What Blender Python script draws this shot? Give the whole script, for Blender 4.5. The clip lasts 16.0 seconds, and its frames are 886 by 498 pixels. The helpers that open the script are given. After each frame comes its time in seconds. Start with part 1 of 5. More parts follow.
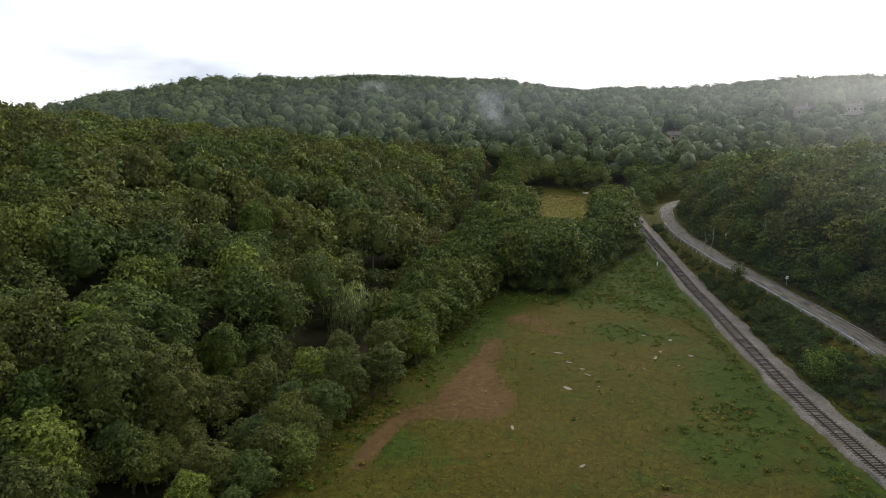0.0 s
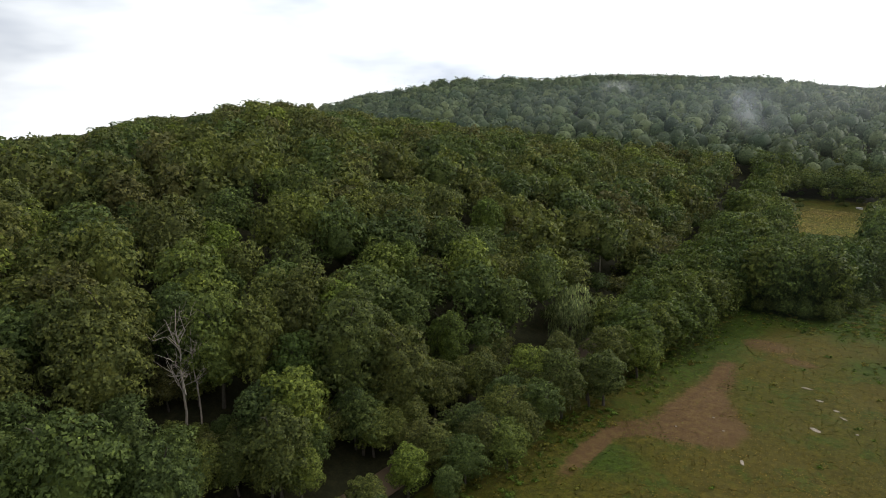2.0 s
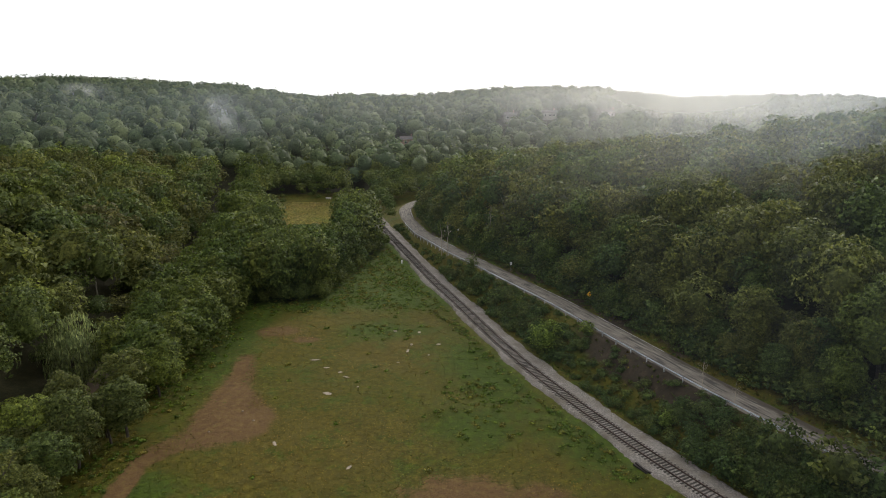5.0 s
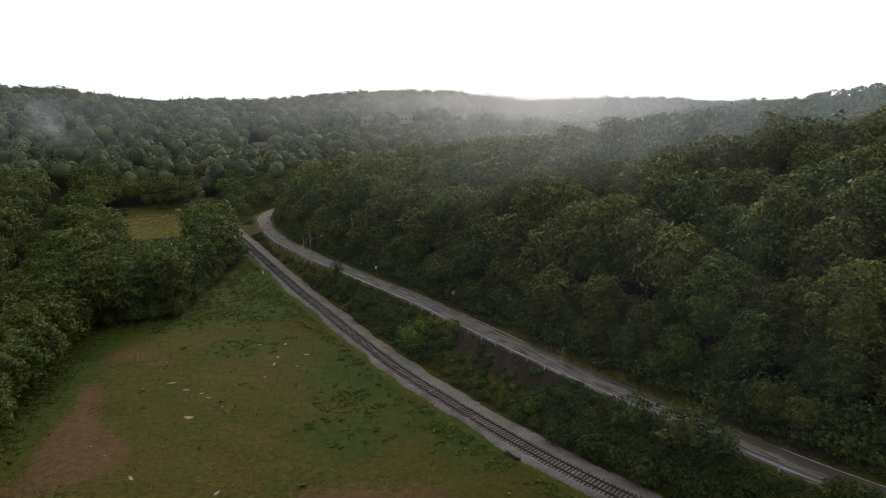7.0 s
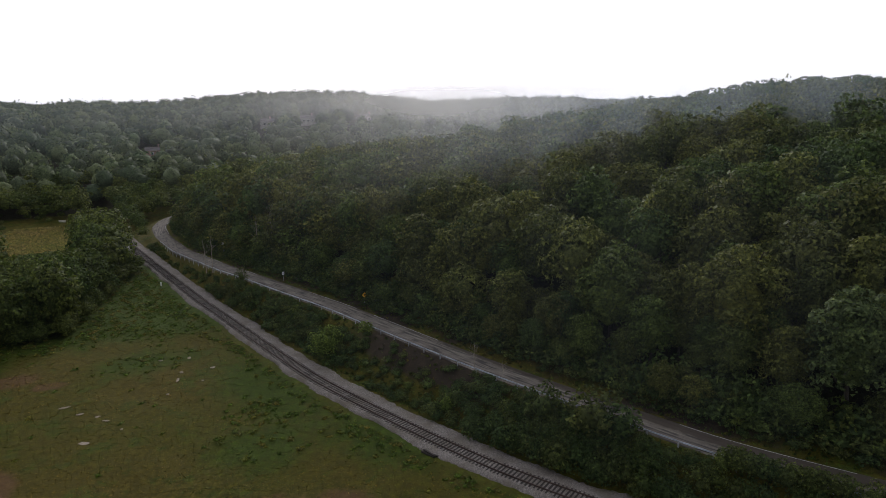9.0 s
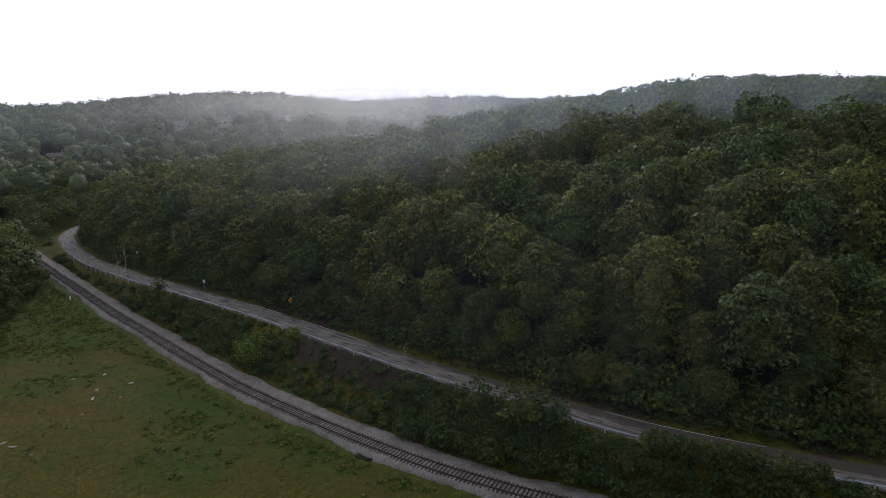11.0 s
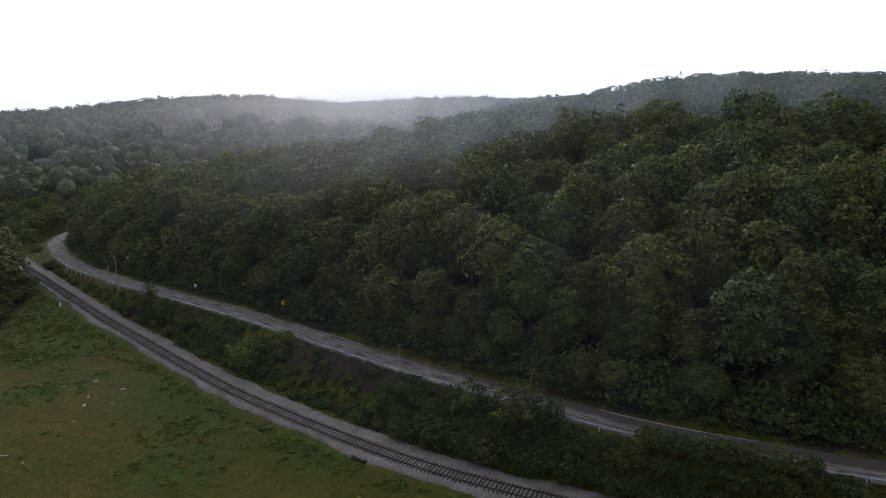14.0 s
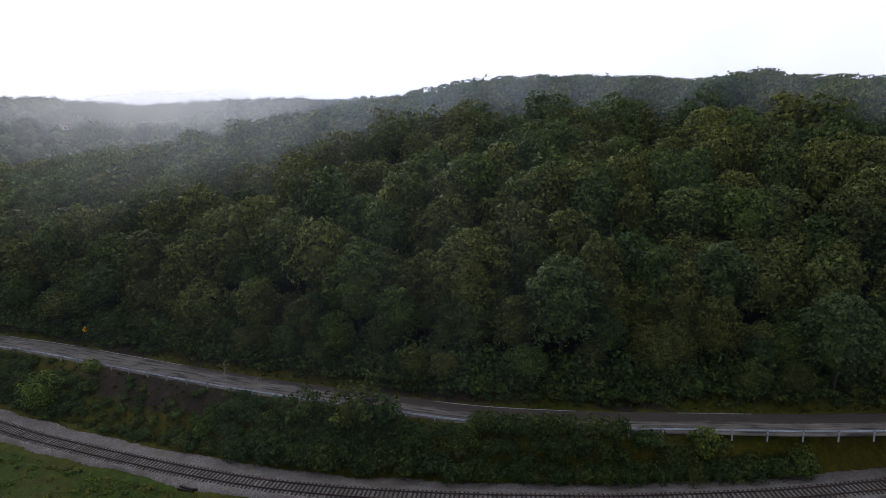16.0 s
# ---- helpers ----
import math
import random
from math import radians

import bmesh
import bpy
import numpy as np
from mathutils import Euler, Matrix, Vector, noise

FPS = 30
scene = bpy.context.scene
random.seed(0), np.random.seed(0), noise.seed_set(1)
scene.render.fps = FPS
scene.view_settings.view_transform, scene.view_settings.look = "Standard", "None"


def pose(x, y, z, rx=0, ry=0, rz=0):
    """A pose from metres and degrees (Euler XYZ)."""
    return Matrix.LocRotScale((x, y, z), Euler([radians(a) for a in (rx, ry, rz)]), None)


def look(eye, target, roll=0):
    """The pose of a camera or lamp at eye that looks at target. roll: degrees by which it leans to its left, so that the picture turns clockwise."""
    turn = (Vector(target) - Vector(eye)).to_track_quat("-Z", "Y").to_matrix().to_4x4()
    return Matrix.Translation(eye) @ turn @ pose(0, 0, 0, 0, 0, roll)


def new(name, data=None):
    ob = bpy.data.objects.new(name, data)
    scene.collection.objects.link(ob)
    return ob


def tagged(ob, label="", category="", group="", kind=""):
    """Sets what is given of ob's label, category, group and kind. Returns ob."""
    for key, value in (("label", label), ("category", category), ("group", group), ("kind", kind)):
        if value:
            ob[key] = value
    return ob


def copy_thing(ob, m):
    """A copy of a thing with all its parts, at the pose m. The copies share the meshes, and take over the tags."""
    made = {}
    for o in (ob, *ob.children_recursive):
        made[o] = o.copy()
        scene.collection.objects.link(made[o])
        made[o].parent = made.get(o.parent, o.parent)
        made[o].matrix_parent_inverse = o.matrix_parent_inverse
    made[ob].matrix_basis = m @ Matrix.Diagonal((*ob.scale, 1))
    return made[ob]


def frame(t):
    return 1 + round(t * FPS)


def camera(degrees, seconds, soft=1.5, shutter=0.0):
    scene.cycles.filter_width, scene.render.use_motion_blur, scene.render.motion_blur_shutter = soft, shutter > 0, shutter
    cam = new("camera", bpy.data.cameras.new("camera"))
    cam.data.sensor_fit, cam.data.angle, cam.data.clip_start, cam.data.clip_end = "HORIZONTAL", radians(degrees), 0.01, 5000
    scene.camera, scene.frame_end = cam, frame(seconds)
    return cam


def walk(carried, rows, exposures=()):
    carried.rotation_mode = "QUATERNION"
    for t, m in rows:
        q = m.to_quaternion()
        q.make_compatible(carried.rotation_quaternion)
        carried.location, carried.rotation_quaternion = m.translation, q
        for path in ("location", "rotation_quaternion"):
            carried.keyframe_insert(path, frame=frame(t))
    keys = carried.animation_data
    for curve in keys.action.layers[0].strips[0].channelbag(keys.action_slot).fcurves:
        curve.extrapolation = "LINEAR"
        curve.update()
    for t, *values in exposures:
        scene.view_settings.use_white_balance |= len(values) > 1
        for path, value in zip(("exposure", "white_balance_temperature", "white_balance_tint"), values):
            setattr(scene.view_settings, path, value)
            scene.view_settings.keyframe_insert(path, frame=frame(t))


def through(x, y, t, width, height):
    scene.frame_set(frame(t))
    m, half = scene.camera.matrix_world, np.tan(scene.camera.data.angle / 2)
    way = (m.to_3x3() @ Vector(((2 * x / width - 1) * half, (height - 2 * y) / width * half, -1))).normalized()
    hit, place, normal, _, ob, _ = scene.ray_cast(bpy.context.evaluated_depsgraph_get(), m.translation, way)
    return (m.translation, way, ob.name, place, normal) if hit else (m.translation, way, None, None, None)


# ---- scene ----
EYE = 46.0          # camera height over the railway, metres
cam = camera(70.0, 16.0, soft=0.75)
ROWS = [  # seconds, pitch, lean, bearing
    (0.0, -13.61, 0.99, 22.54), (0.5, -13.57, 1.08, 23.99), (1.0, -13.41, 1.27, 28.27), (1.5, -13.22, 1.23, 38.52), (2.0, -13.16, 1.17, 43.41),
    (2.5, -13.29, 0.95, 41.35), (3.0, -13.46, 0.54, 29.96), (3.5, -13.44, 0.67, 21.57), (4.0, -13.46, 0.58, 11.80), (4.5, -13.43, 0.66, 4.19),
    (5.0, -13.38, 0.48, -0.52), (7.5, -13.14, 0.87, -15.35), (8.0, -13.16, 0.94, -17.20), (8.5, -13.18, 1.04, -19.11), (9.0, -13.27, 1.24, -21.74),
    (11.5, -13.45, 1.85, -30.72), (12.0, -13.47, 2.05, -32.51), (12.5, -13.47, 2.10, -32.44), (13.0, -13.42, 2.15, -30.13), (13.5, -13.41, 2.22, -29.63),
    (14.0, -13.40, 2.27, -29.50), (14.5, -13.44, 2.28, -30.93), (15.0, -13.76, 2.39, -40.94), (15.5, -13.87, 2.45, -44.44), (16.0, -13.95, 2.39, -45.67),
]
walk(cam, [(t, pose(0, 0, EYE, 90 + p, lean, a)) for t, p, lean, a in ROWS],
     exposures=[(0, 0.12, 6200, 10), (2.5, 0.2, 6200, 9), (4.0, 0.38, 6300, 10), (5.0, 0.25, 6400, 11), (7.5, -0.45, 6200, 15), (9.0, -0.58, 6000, 17), (11.5, -0.48, 5700, 18), (16.0, -0.52, 5600, 19)])

# ---- sky and sun: thin overcast, a low sun behind the haze ----
SUN_AZ, SUN_EL = -22.0, 24.0    # degrees; azimuth to the left of +y


def bearing(az, el=0.0):
    a, e = radians(az), radians(el)
    return Vector((-math.sin(a) * math.cos(e), math.cos(a) * math.cos(e), math.sin(e)))


world = bpy.data.worlds.new("overcast_sky")
scene.world = world
world.use_nodes = True
wn, wl = world.node_tree.nodes, world.node_tree.links
wn.clear()
w_out = wn.new("ShaderNodeOutputWorld")
w_bg = wn.new("ShaderNodeBackground")
w_sky = wn.new("ShaderNodeTexSky")
w_sky.sky_type = "NISHITA"
w_sky.sun_disc = False
w_sky.sun_elevation = radians(SUN_EL)
w_sky.sun_rotation = radians(-SUN_AZ)
w_sky.dust_density = 4.0
w_scale = wn.new("ShaderNodeVectorMath")
w_scale.operation = "SCALE"
w_scale.inputs["Scale"].default_value = 0.12
wl.new(w_sky.outputs[0], w_scale.inputs[0])
w_co = wn.new("ShaderNodeTexCoord")
w_map = wn.new("ShaderNodeMapping")
w_map.inputs["Scale"].default_value = (1.0, 1.0, 3.5)
wl.new(w_co.outputs["Generated"], w_map.inputs[0])
w_noise = wn.new("ShaderNodeTexNoise")
w_noise.inputs["Scale"].default_value = 1.6
w_noise.inputs["Detail"].default_value = 5.0
wl.new(w_map.outputs[0], w_noise.inputs[0])
w_ramp = wn.new("ShaderNodeValToRGB")
w_ramp.color_ramp.elements[0].position, w_ramp.color_ramp.elements[0].color = 0.40, (0.50, 0.53, 0.59, 1)
w_ramp.color_ramp.elements[1].position, w_ramp.color_ramp.elements[1].color = 0.56, (1.12, 1.11, 1.08, 1)
wl.new(w_noise.outputs[0], w_ramp.inputs[0])
w_mix = wn.new("ShaderNodeMix")
w_mix.data_type = "RGBA"
w_mix.inputs[0].default_value = 0.94
wl.new(w_scale.outputs[0], w_mix.inputs[6])
w_thin = wn.new("ShaderNodeMix")
w_thin.data_type = "RGBA"
w_thin.inputs[7].default_value = (1.12, 1.11, 1.08, 1)
wl.new(w_ramp.outputs[0], w_thin.inputs[6])
wl.new(w_thin.outputs[2], w_mix.inputs[7])
w_bg.inputs[1].default_value = 1.0
w_dot = wn.new("ShaderNodeVectorMath")
w_dot.operation = "DOT_PRODUCT"
w_dot.inputs[1].default_value = bearing(SUN_AZ, SUN_EL)
wl.new(w_co.outputs["Generated"], w_dot.inputs[0])
w_clear = wn.new("ShaderNodeMapRange")
w_clear.inputs["From Min"].default_value, w_clear.inputs["From Max"].default_value = 0.40, 0.72
wl.new(w_dot.outputs["Value"], w_clear.inputs["Value"])
wl.new(w_clear.outputs[0], w_thin.inputs[0])
w_glow = wn.new("ShaderNodeMapRange")
w_glow.inputs["From Min"].default_value, w_glow.inputs["From Max"].default_value = -0.2, 1.0
w_glow.inputs["To Min"].default_value, w_glow.inputs["To Max"].default_value = 0.95, 1.75
wl.new(w_dot.outputs["Value"], w_glow.inputs["Value"])
w_lit = wn.new("ShaderNodeVectorMath")
w_lit.operation = "SCALE"
wl.new(w_mix.outputs[2], w_lit.inputs[0])
wl.new(w_glow.outputs[0], w_lit.inputs["Scale"])
wl.new(w_lit.outputs[0], w_bg.inputs[0])
wl.new(w_bg.outputs[0], w_out.inputs[0])

sun_data = bpy.data.lights.new("sun", "SUN")
sun_data.energy, sun_data.angle, sun_data.color = 1.8, radians(14), (1.0, 0.93, 0.80)
sun = new("sun", sun_data)
sun.matrix_world = look(bearing(SUN_AZ, SUN_EL) * 300, (0, 0, 0))


# ---- materials ----
class Nodes:
    """A node material under construction."""

    def __init__(self, name, rough=0.85, spec=0.3):
        self.m = bpy.data.materials.new(name)
        self.m.use_nodes = True
        self.n, self.l = self.m.node_tree.nodes, self.m.node_tree.links
        self.b = self.n["Principled BSDF"]
        self.b.inputs["Roughness"].default_value = rough
        self.b.inputs["Specular IOR Level"].default_value = spec
        self.co = self.n.new("ShaderNodeTexCoord").outputs["Object"]

    def noise(self, scale, detail=4.0, rough=0.6, stretch=None):
        co = self.co
        if stretch:
            mp = self.n.new("ShaderNodeMapping")
            mp.inputs["Scale"].default_value = stretch
            self.l.new(co, mp.inputs[0])
            co = mp.outputs[0]
        t = self.n.new("ShaderNodeTexNoise")
        t.inputs["Scale"].default_value, t.inputs["Detail"].default_value = scale, detail
        t.inputs["Roughness"].default_value = rough
        self.l.new(co, t.inputs["Vector"])
        return t.outputs[0]

    def ramp(self, fac, *stops):
        r = self.n.new("ShaderNodeValToRGB")
        e = r.color_ramp.elements
        while len(e) < len(stops):
            e.new(0.5)
        for k, (p, c) in zip(e, stops):
            k.position, k.color = p, ((*c, 1) if len(c) == 3 else c)
        self.l.new(fac, r.inputs[0])
        return r.outputs[0]

    def mix(self, fac, a, b, blend="MIX"):
        x = self.n.new("ShaderNodeMix")
        x.data_type, x.blend_type = "RGBA", blend
        for s, v in ((0, fac), (6, a), (7, b)):
            if isinstance(v, bpy.types.NodeSocket):
                self.l.new(v, x.inputs[s])
            else:
                x.inputs[s].default_value = v if s == 0 else (*v, 1)
        return x.outputs[2]

    def math(self, op, a, b=0.0, clamp=False):
        x = self.n.new("ShaderNodeMath")
        x.operation, x.use_clamp = op, clamp
        for s, v in enumerate((a, b)):
            if isinstance(v, bpy.types.NodeSocket):
                self.l.new(v, x.inputs[s])
            else:
                x.inputs[s].default_value = v
        return x.outputs[0]

    def attr(self, name):
        a = self.n.new("ShaderNodeAttribute")
        a.attribute_name = name
        return a.outputs["Fac"]

    def island(self):
        return self.n.new("ShaderNodeNewGeometry").outputs["Random Per Island"]

    def one(self):
        return self.n.new("ShaderNodeObjectInfo").outputs["Random"]

    def bump(self, height, strength=0.5, distance=0.1):
        x = self.n.new("ShaderNodeBump")
        x.inputs["Strength"].default_value, x.inputs["Distance"].default_value = strength, distance
        self.l.new(height, x.inputs["Height"])
        self.l.new(x.outputs[0], self.b.inputs["Normal"])

    def base(self, colour):
        if isinstance(colour, bpy.types.NodeSocket):
            self.l.new(colour, self.b.inputs["Base Color"])
        else:
            self.b.inputs["Base Color"].default_value = (*colour, 1)
        self.colour = colour
        return self.m


def plain(name, colour, rough=0.7, metal=0.0, scale=3.0, vary=0.35):
    """A surface of one colour with grain and stains at two scales."""
    k = Nodes(name, rough)
    k.b.inputs["Metallic"].default_value = metal
    lo, hi = [c * (1 - vary) for c in colour], [min(1, c * (1 + vary)) for c in colour]
    a = k.ramp(k.noise(scale), (0.3, lo), (0.7, hi))
    b = k.ramp(k.noise(scale * 9, 3), (0.3, (0.75,) * 3), (0.7, (1.15,) * 3))
    k.bump(k.noise(scale * 12, 3), 0.3, 0.02)
    return k.base(k.mix(1.0, a, b, "MULTIPLY"))


def foliage(name, *stops, through=0.38, gain=1.0, own=True, grain=1.6):
    """Leaves: colour by tree (object or tint), then by sprig and leaf; some light passes."""
    k = Nodes(name, 0.65, 0.12)
    tone = k.math("FRACT", k.math("ADD", k.attr("tint"), k.one())) if own else k.attr("tint")
    c = k.ramp(tone, *[(p, tuple(gain * v * w for v, w in zip(rgb, (1.08, 1.0, 1.12)))) for p, rgb in stops])
    c = k.mix(1.0, c, k.ramp(k.island(), (0.0, (0.44, 0.48, 0.44)), (0.55, (0.86, 0.86, 0.86)), (1.0, (1.48, 1.40, 1.18))), "MULTIPLY")
    leafy = k.noise(grain, 4.0, 0.75)
    c = k.mix(1.0, c, k.ramp(leafy, (0.33, (0.36, 0.39, 0.36)), (0.5, (0.92, 0.92, 0.92)), (0.66, (1.5, 1.46, 1.3))), "MULTIPLY")
    k.base(c)
    t = k.n.new("ShaderNodeBsdfTranslucent")
    k.l.new(c, t.inputs[0])
    s = k.n.new("ShaderNodeMixShader")
    s.inputs[0].default_value = through
    k.l.new(k.b.outputs[0], s.inputs[1])
    k.l.new(t.outputs[0], s.inputs[2])
    k.l.new(s.outputs[0], k.n["Material Output"].inputs[0])
    return k.m


M_LEAF = foliage("leaves_mixed", (0.0, (0.052, 0.078, 0.022)), (0.22, (0.066, 0.098, 0.023)), (0.42, (0.068, 0.082, 0.021)),
                 (0.6, (0.092, 0.114, 0.024)), (0.75, (0.074, 0.078, 0.024)), (0.9, (0.110, 0.148, 0.024)), (1.0, (0.056, 0.082, 0.024)), gain=1.16)
M_LEAF_DARK = foliage("leaves_dark", (0.0, (0.044, 0.078, 0.021)), (0.3, (0.070, 0.106, 0.020)), (0.55, (0.066, 0.082, 0.020)), (0.85, (0.096, 0.114, 0.022)), (1.0, (0.106, 0.132, 0.030)), gain=1.2)
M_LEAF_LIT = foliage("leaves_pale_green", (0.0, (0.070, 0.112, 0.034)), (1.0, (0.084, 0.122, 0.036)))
M_LEAF_BRIGHT = foliage("leaves_bright", (0.0, (0.085, 0.135, 0.018)), (1.0, (0.11, 0.15, 0.024)), gain=1.2)
M_LEAF_WILLOW = foliage("leaves_willow", (0.0, (0.11, 0.15, 0.055)), (1.0, (0.13, 0.165, 0.06)), gain=1.7, through=0.5)
M_LEAF_OLIVE = foliage("leaves_olive", (0.0, (0.060, 0.094, 0.016)), (0.5, (0.088, 0.114, 0.021)), (1.0, (0.054, 0.092, 0.019)), gain=1.05)
# far leaves bluer and paler: distance haze put into their colour
M_LEAF_FAR_HAZED = foliage("leaves_far_hazed", (0.0, (0.050, 0.080, 0.036)), (0.6, (0.070, 0.094, 0.038)), (1.0, (0.058, 0.084, 0.042)), gain=1.4)
M_LEAF_LIME = foliage("leaves_lime", (0.0, (0.072, 0.112, 0.020)), (1.0, (0.088, 0.122, 0.024)), gain=1.35)
M_LEAF_SHRUB = foliage("leaves_shrub", (0.0, (0.040, 0.072, 0.018)), (0.5, (0.054, 0.086, 0.019)), (0.85, (0.064, 0.084, 0.019)), (1.0, (0.082, 0.118, 0.021)), gain=1.15)
M_LEAF_WEED = foliage("leaves_weed", (0.0, (0.050, 0.084, 0.012)), (0.4, (0.064, 0.108, 0.014)), (0.7, (0.098, 0.104, 0.018)), (0.85, (0.110, 0.098, 0.020)), (1.0, (0.060, 0.100, 0.018)), gain=1.5, through=0.5)
M_TUFT = foliage("grass_blades", (0.0, (0.050, 0.088, 0.010)), (0.25, (0.066, 0.086, 0.010)), (0.5, (0.092, 0.088, 0.011)), (0.75, (0.126, 0.102, 0.016)), (1.0, (0.170, 0.126, 0.028)), gain=0.88, own=False, grain=3.0, through=0.5)
M_HAY = foliage("hay_blades", (0.0, (0.12, 0.15, 0.030)), (0.5, (0.17, 0.17, 0.040)), (1.0, (0.20, 0.17, 0.055)), gain=1.2, own=False, grain=3.0, through=0.5)
M_LINE_WHITE = plain("worn_white_line", (0.34, 0.34, 0.33), 0.8, scale=1.0, vary=0.3)
M_LINE = plain("worn_yellow_line", (0.42, 0.33, 0.16), 0.8, scale=1.0, vary=0.3)
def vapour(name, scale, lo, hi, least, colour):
    """Thin mist, also haze and glare veils: lit from both sides, mostly see-through."""
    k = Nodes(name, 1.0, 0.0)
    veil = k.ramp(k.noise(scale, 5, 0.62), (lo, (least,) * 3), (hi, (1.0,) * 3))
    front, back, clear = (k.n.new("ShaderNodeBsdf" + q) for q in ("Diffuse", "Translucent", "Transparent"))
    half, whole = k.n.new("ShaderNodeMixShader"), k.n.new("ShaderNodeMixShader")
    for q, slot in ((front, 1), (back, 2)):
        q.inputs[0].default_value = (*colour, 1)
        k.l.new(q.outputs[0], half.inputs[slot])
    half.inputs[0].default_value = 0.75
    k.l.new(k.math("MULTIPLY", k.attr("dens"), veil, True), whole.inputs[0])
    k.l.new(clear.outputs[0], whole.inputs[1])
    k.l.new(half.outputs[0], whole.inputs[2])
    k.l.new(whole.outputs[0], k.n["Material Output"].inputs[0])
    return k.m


# bluish haze with lens veil, and sun glare, imitated by tinted see-through sheets
M_HAZE_VEIL = vapour("haze", 0.008, 0.3, 0.7, 0.72, (0.74, 0.86, 1.0))
M_GLARE_VEIL = vapour("sun_glare_veil", 0.010, 0.3, 0.7, 0.72, (0.96, 0.92, 0.86))
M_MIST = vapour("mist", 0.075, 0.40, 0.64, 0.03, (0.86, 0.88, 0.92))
M_BARK = plain("bark", (0.055, 0.045, 0.034), 0.9, scale=2.0)
M_DEAD = plain("dead_wood", (0.25, 0.215, 0.17), 0.85, scale=2.0)
M_TIE = plain("weathered_tie", (0.024, 0.020, 0.017), 0.9, scale=4.0)
M_RAIL = plain("rusty_rail", (0.060, 0.040, 0.031), 0.7, 0.15, scale=2.0)
M_STEEL = plain("galvanised_steel", (0.46, 0.50, 0.56), 0.5, 0.2, scale=0.8, vary=0.18)
M_POST = plain("galvanised_post", (0.36, 0.37, 0.39), 0.6, 0.4, scale=2.0)
M_ROCK = plain("pale_rock", (0.24, 0.20, 0.165), 0.9, scale=1.5)
M_CONCRETE = plain("concrete", (0.45, 0.43, 0.40), 0.9, scale=0.8)
M_WHITE = plain("white_paint", (0.75, 0.75, 0.73), 0.5, scale=2.0, vary=0.08)
M_YELLOW = plain("yellow_sign_paint", (0.75, 0.40, 0.02), 0.5, scale=2.0, vary=0.08)
M_BLACK = plain("black_paint", (0.02, 0.02, 0.02), 0.5, scale=2.0)
M_ROOF = plain("roof_shingle", (0.10, 0.088, 0.085), 0.9, scale=1.0)
M_BRICK = plain("house_brick", (0.32, 0.20, 0.16), 0.9, scale=1.0)
M_SIDING = plain("house_siding", (0.34, 0.32, 0.29), 0.8, scale=1.0, vary=0.15)
M_GLASS = plain("dark_window", (0.03, 0.035, 0.04), 0.1, scale=1.0)

# ballast: pale crushed stone
_k = Nodes("ballast_stone", 0.95, 0.2)
_v = _k.n.new("ShaderNodeTexVoronoi")
_v.inputs["Scale"].default_value = 9.0
_k.l.new(_k.co, _v.inputs["Vector"])
_c = _k.ramp(_v.outputs["Color"], (0.0, (0.070, 0.062, 0.056)), (0.5, (0.140, 0.126, 0.114)), (1.0, (0.26, 0.235, 0.215)))
_c = _k.mix(_k.ramp(_k.noise(0.35, 5), (0.40, (0, 0, 0)), (0.64, (0.75,) * 3)), _c, (0.092, 0.078, 0.058))
_k.bump(_v.outputs["Distance"], 0.8, 0.05)
M_BALLAST = _k.base(_c)

# asphalt: old, bleached, patched and cracked
_k = Nodes("old_asphalt", 0.9, 0.25)
_c = _k.ramp(_k.noise(0.5, 5), (0.3, (0.084, 0.074, 0.062)), (0.7, (0.142, 0.126, 0.104)))
_c = _k.mix(1.0, _c, _k.ramp(_k.noise(40, 2), (0.3, (0.8,) * 3), (0.7, (1.15,) * 3)), "MULTIPLY")
_w = _k.n.new("ShaderNodeTexVoronoi")
_w.feature = "DISTANCE_TO_EDGE"
_w.inputs["Scale"].default_value = 0.33
_wn = _k.n.new("ShaderNodeVectorMath")
_wn.operation = "ADD"
_nn = _k.n.new("ShaderNodeTexNoise")
_nn.inputs["Scale"].default_value = 0.8
_k.l.new(_k.co, _nn.inputs["Vector"])
_k.l.new(_k.co, _wn.inputs[0])
_k.l.new(_nn.outputs["Color"], _wn.inputs[1])
_k.l.new(_wn.outputs[0], _w.inputs["Vector"])
_c = _k.mix(_k.ramp(_w.outputs["Distance"], (0.0, (0.55,) * 3), (0.022, (0, 0, 0))), _c, (0.06, 0.057, 0.055))
_xy = _k.n.new("ShaderNodeCombineXYZ")
_k.l.new(_k.math("MULTIPLY", _k.attr("along"), 0.22), _xy.inputs[0])
_k.l.new(_k.math("MULTIPLY", _k.attr("across"), 2.3), _xy.inputs[1])
_st = _k.n.new("ShaderNodeTexNoise")
_st.inputs["Scale"].default_value, _st.inputs["Detail"].default_value = 1.0, 6.0
_k.l.new(_xy.outputs[0], _st.inputs["Vector"])
_c = _k.mix(_k.ramp(_st.outputs[0], (0.40, (0.9,) * 3), (0.47, (0, 0, 0))), _c, (0.034, 0.031, 0.029))
_c = _k.mix(_k.ramp(_st.outputs[0], (0.56, (0, 0, 0)), (0.70, (0.7,) * 3)), _c, (0.21, 0.19, 0.162))
_rag = _k.math("ADD", _k.attr("across"), _k.math("MULTIPLY", _k.math("SUBTRACT", _k.noise(0.35, 6, 0.7), 0.5), 2.6))
_spill = _k.math("MULTIPLY", _k.math("SUBTRACT", _k.attr("along"), 250.0), 0.016, True)
_rag = _k.math("ADD", _rag, _k.math("MULTIPLY", _spill, 1.9))
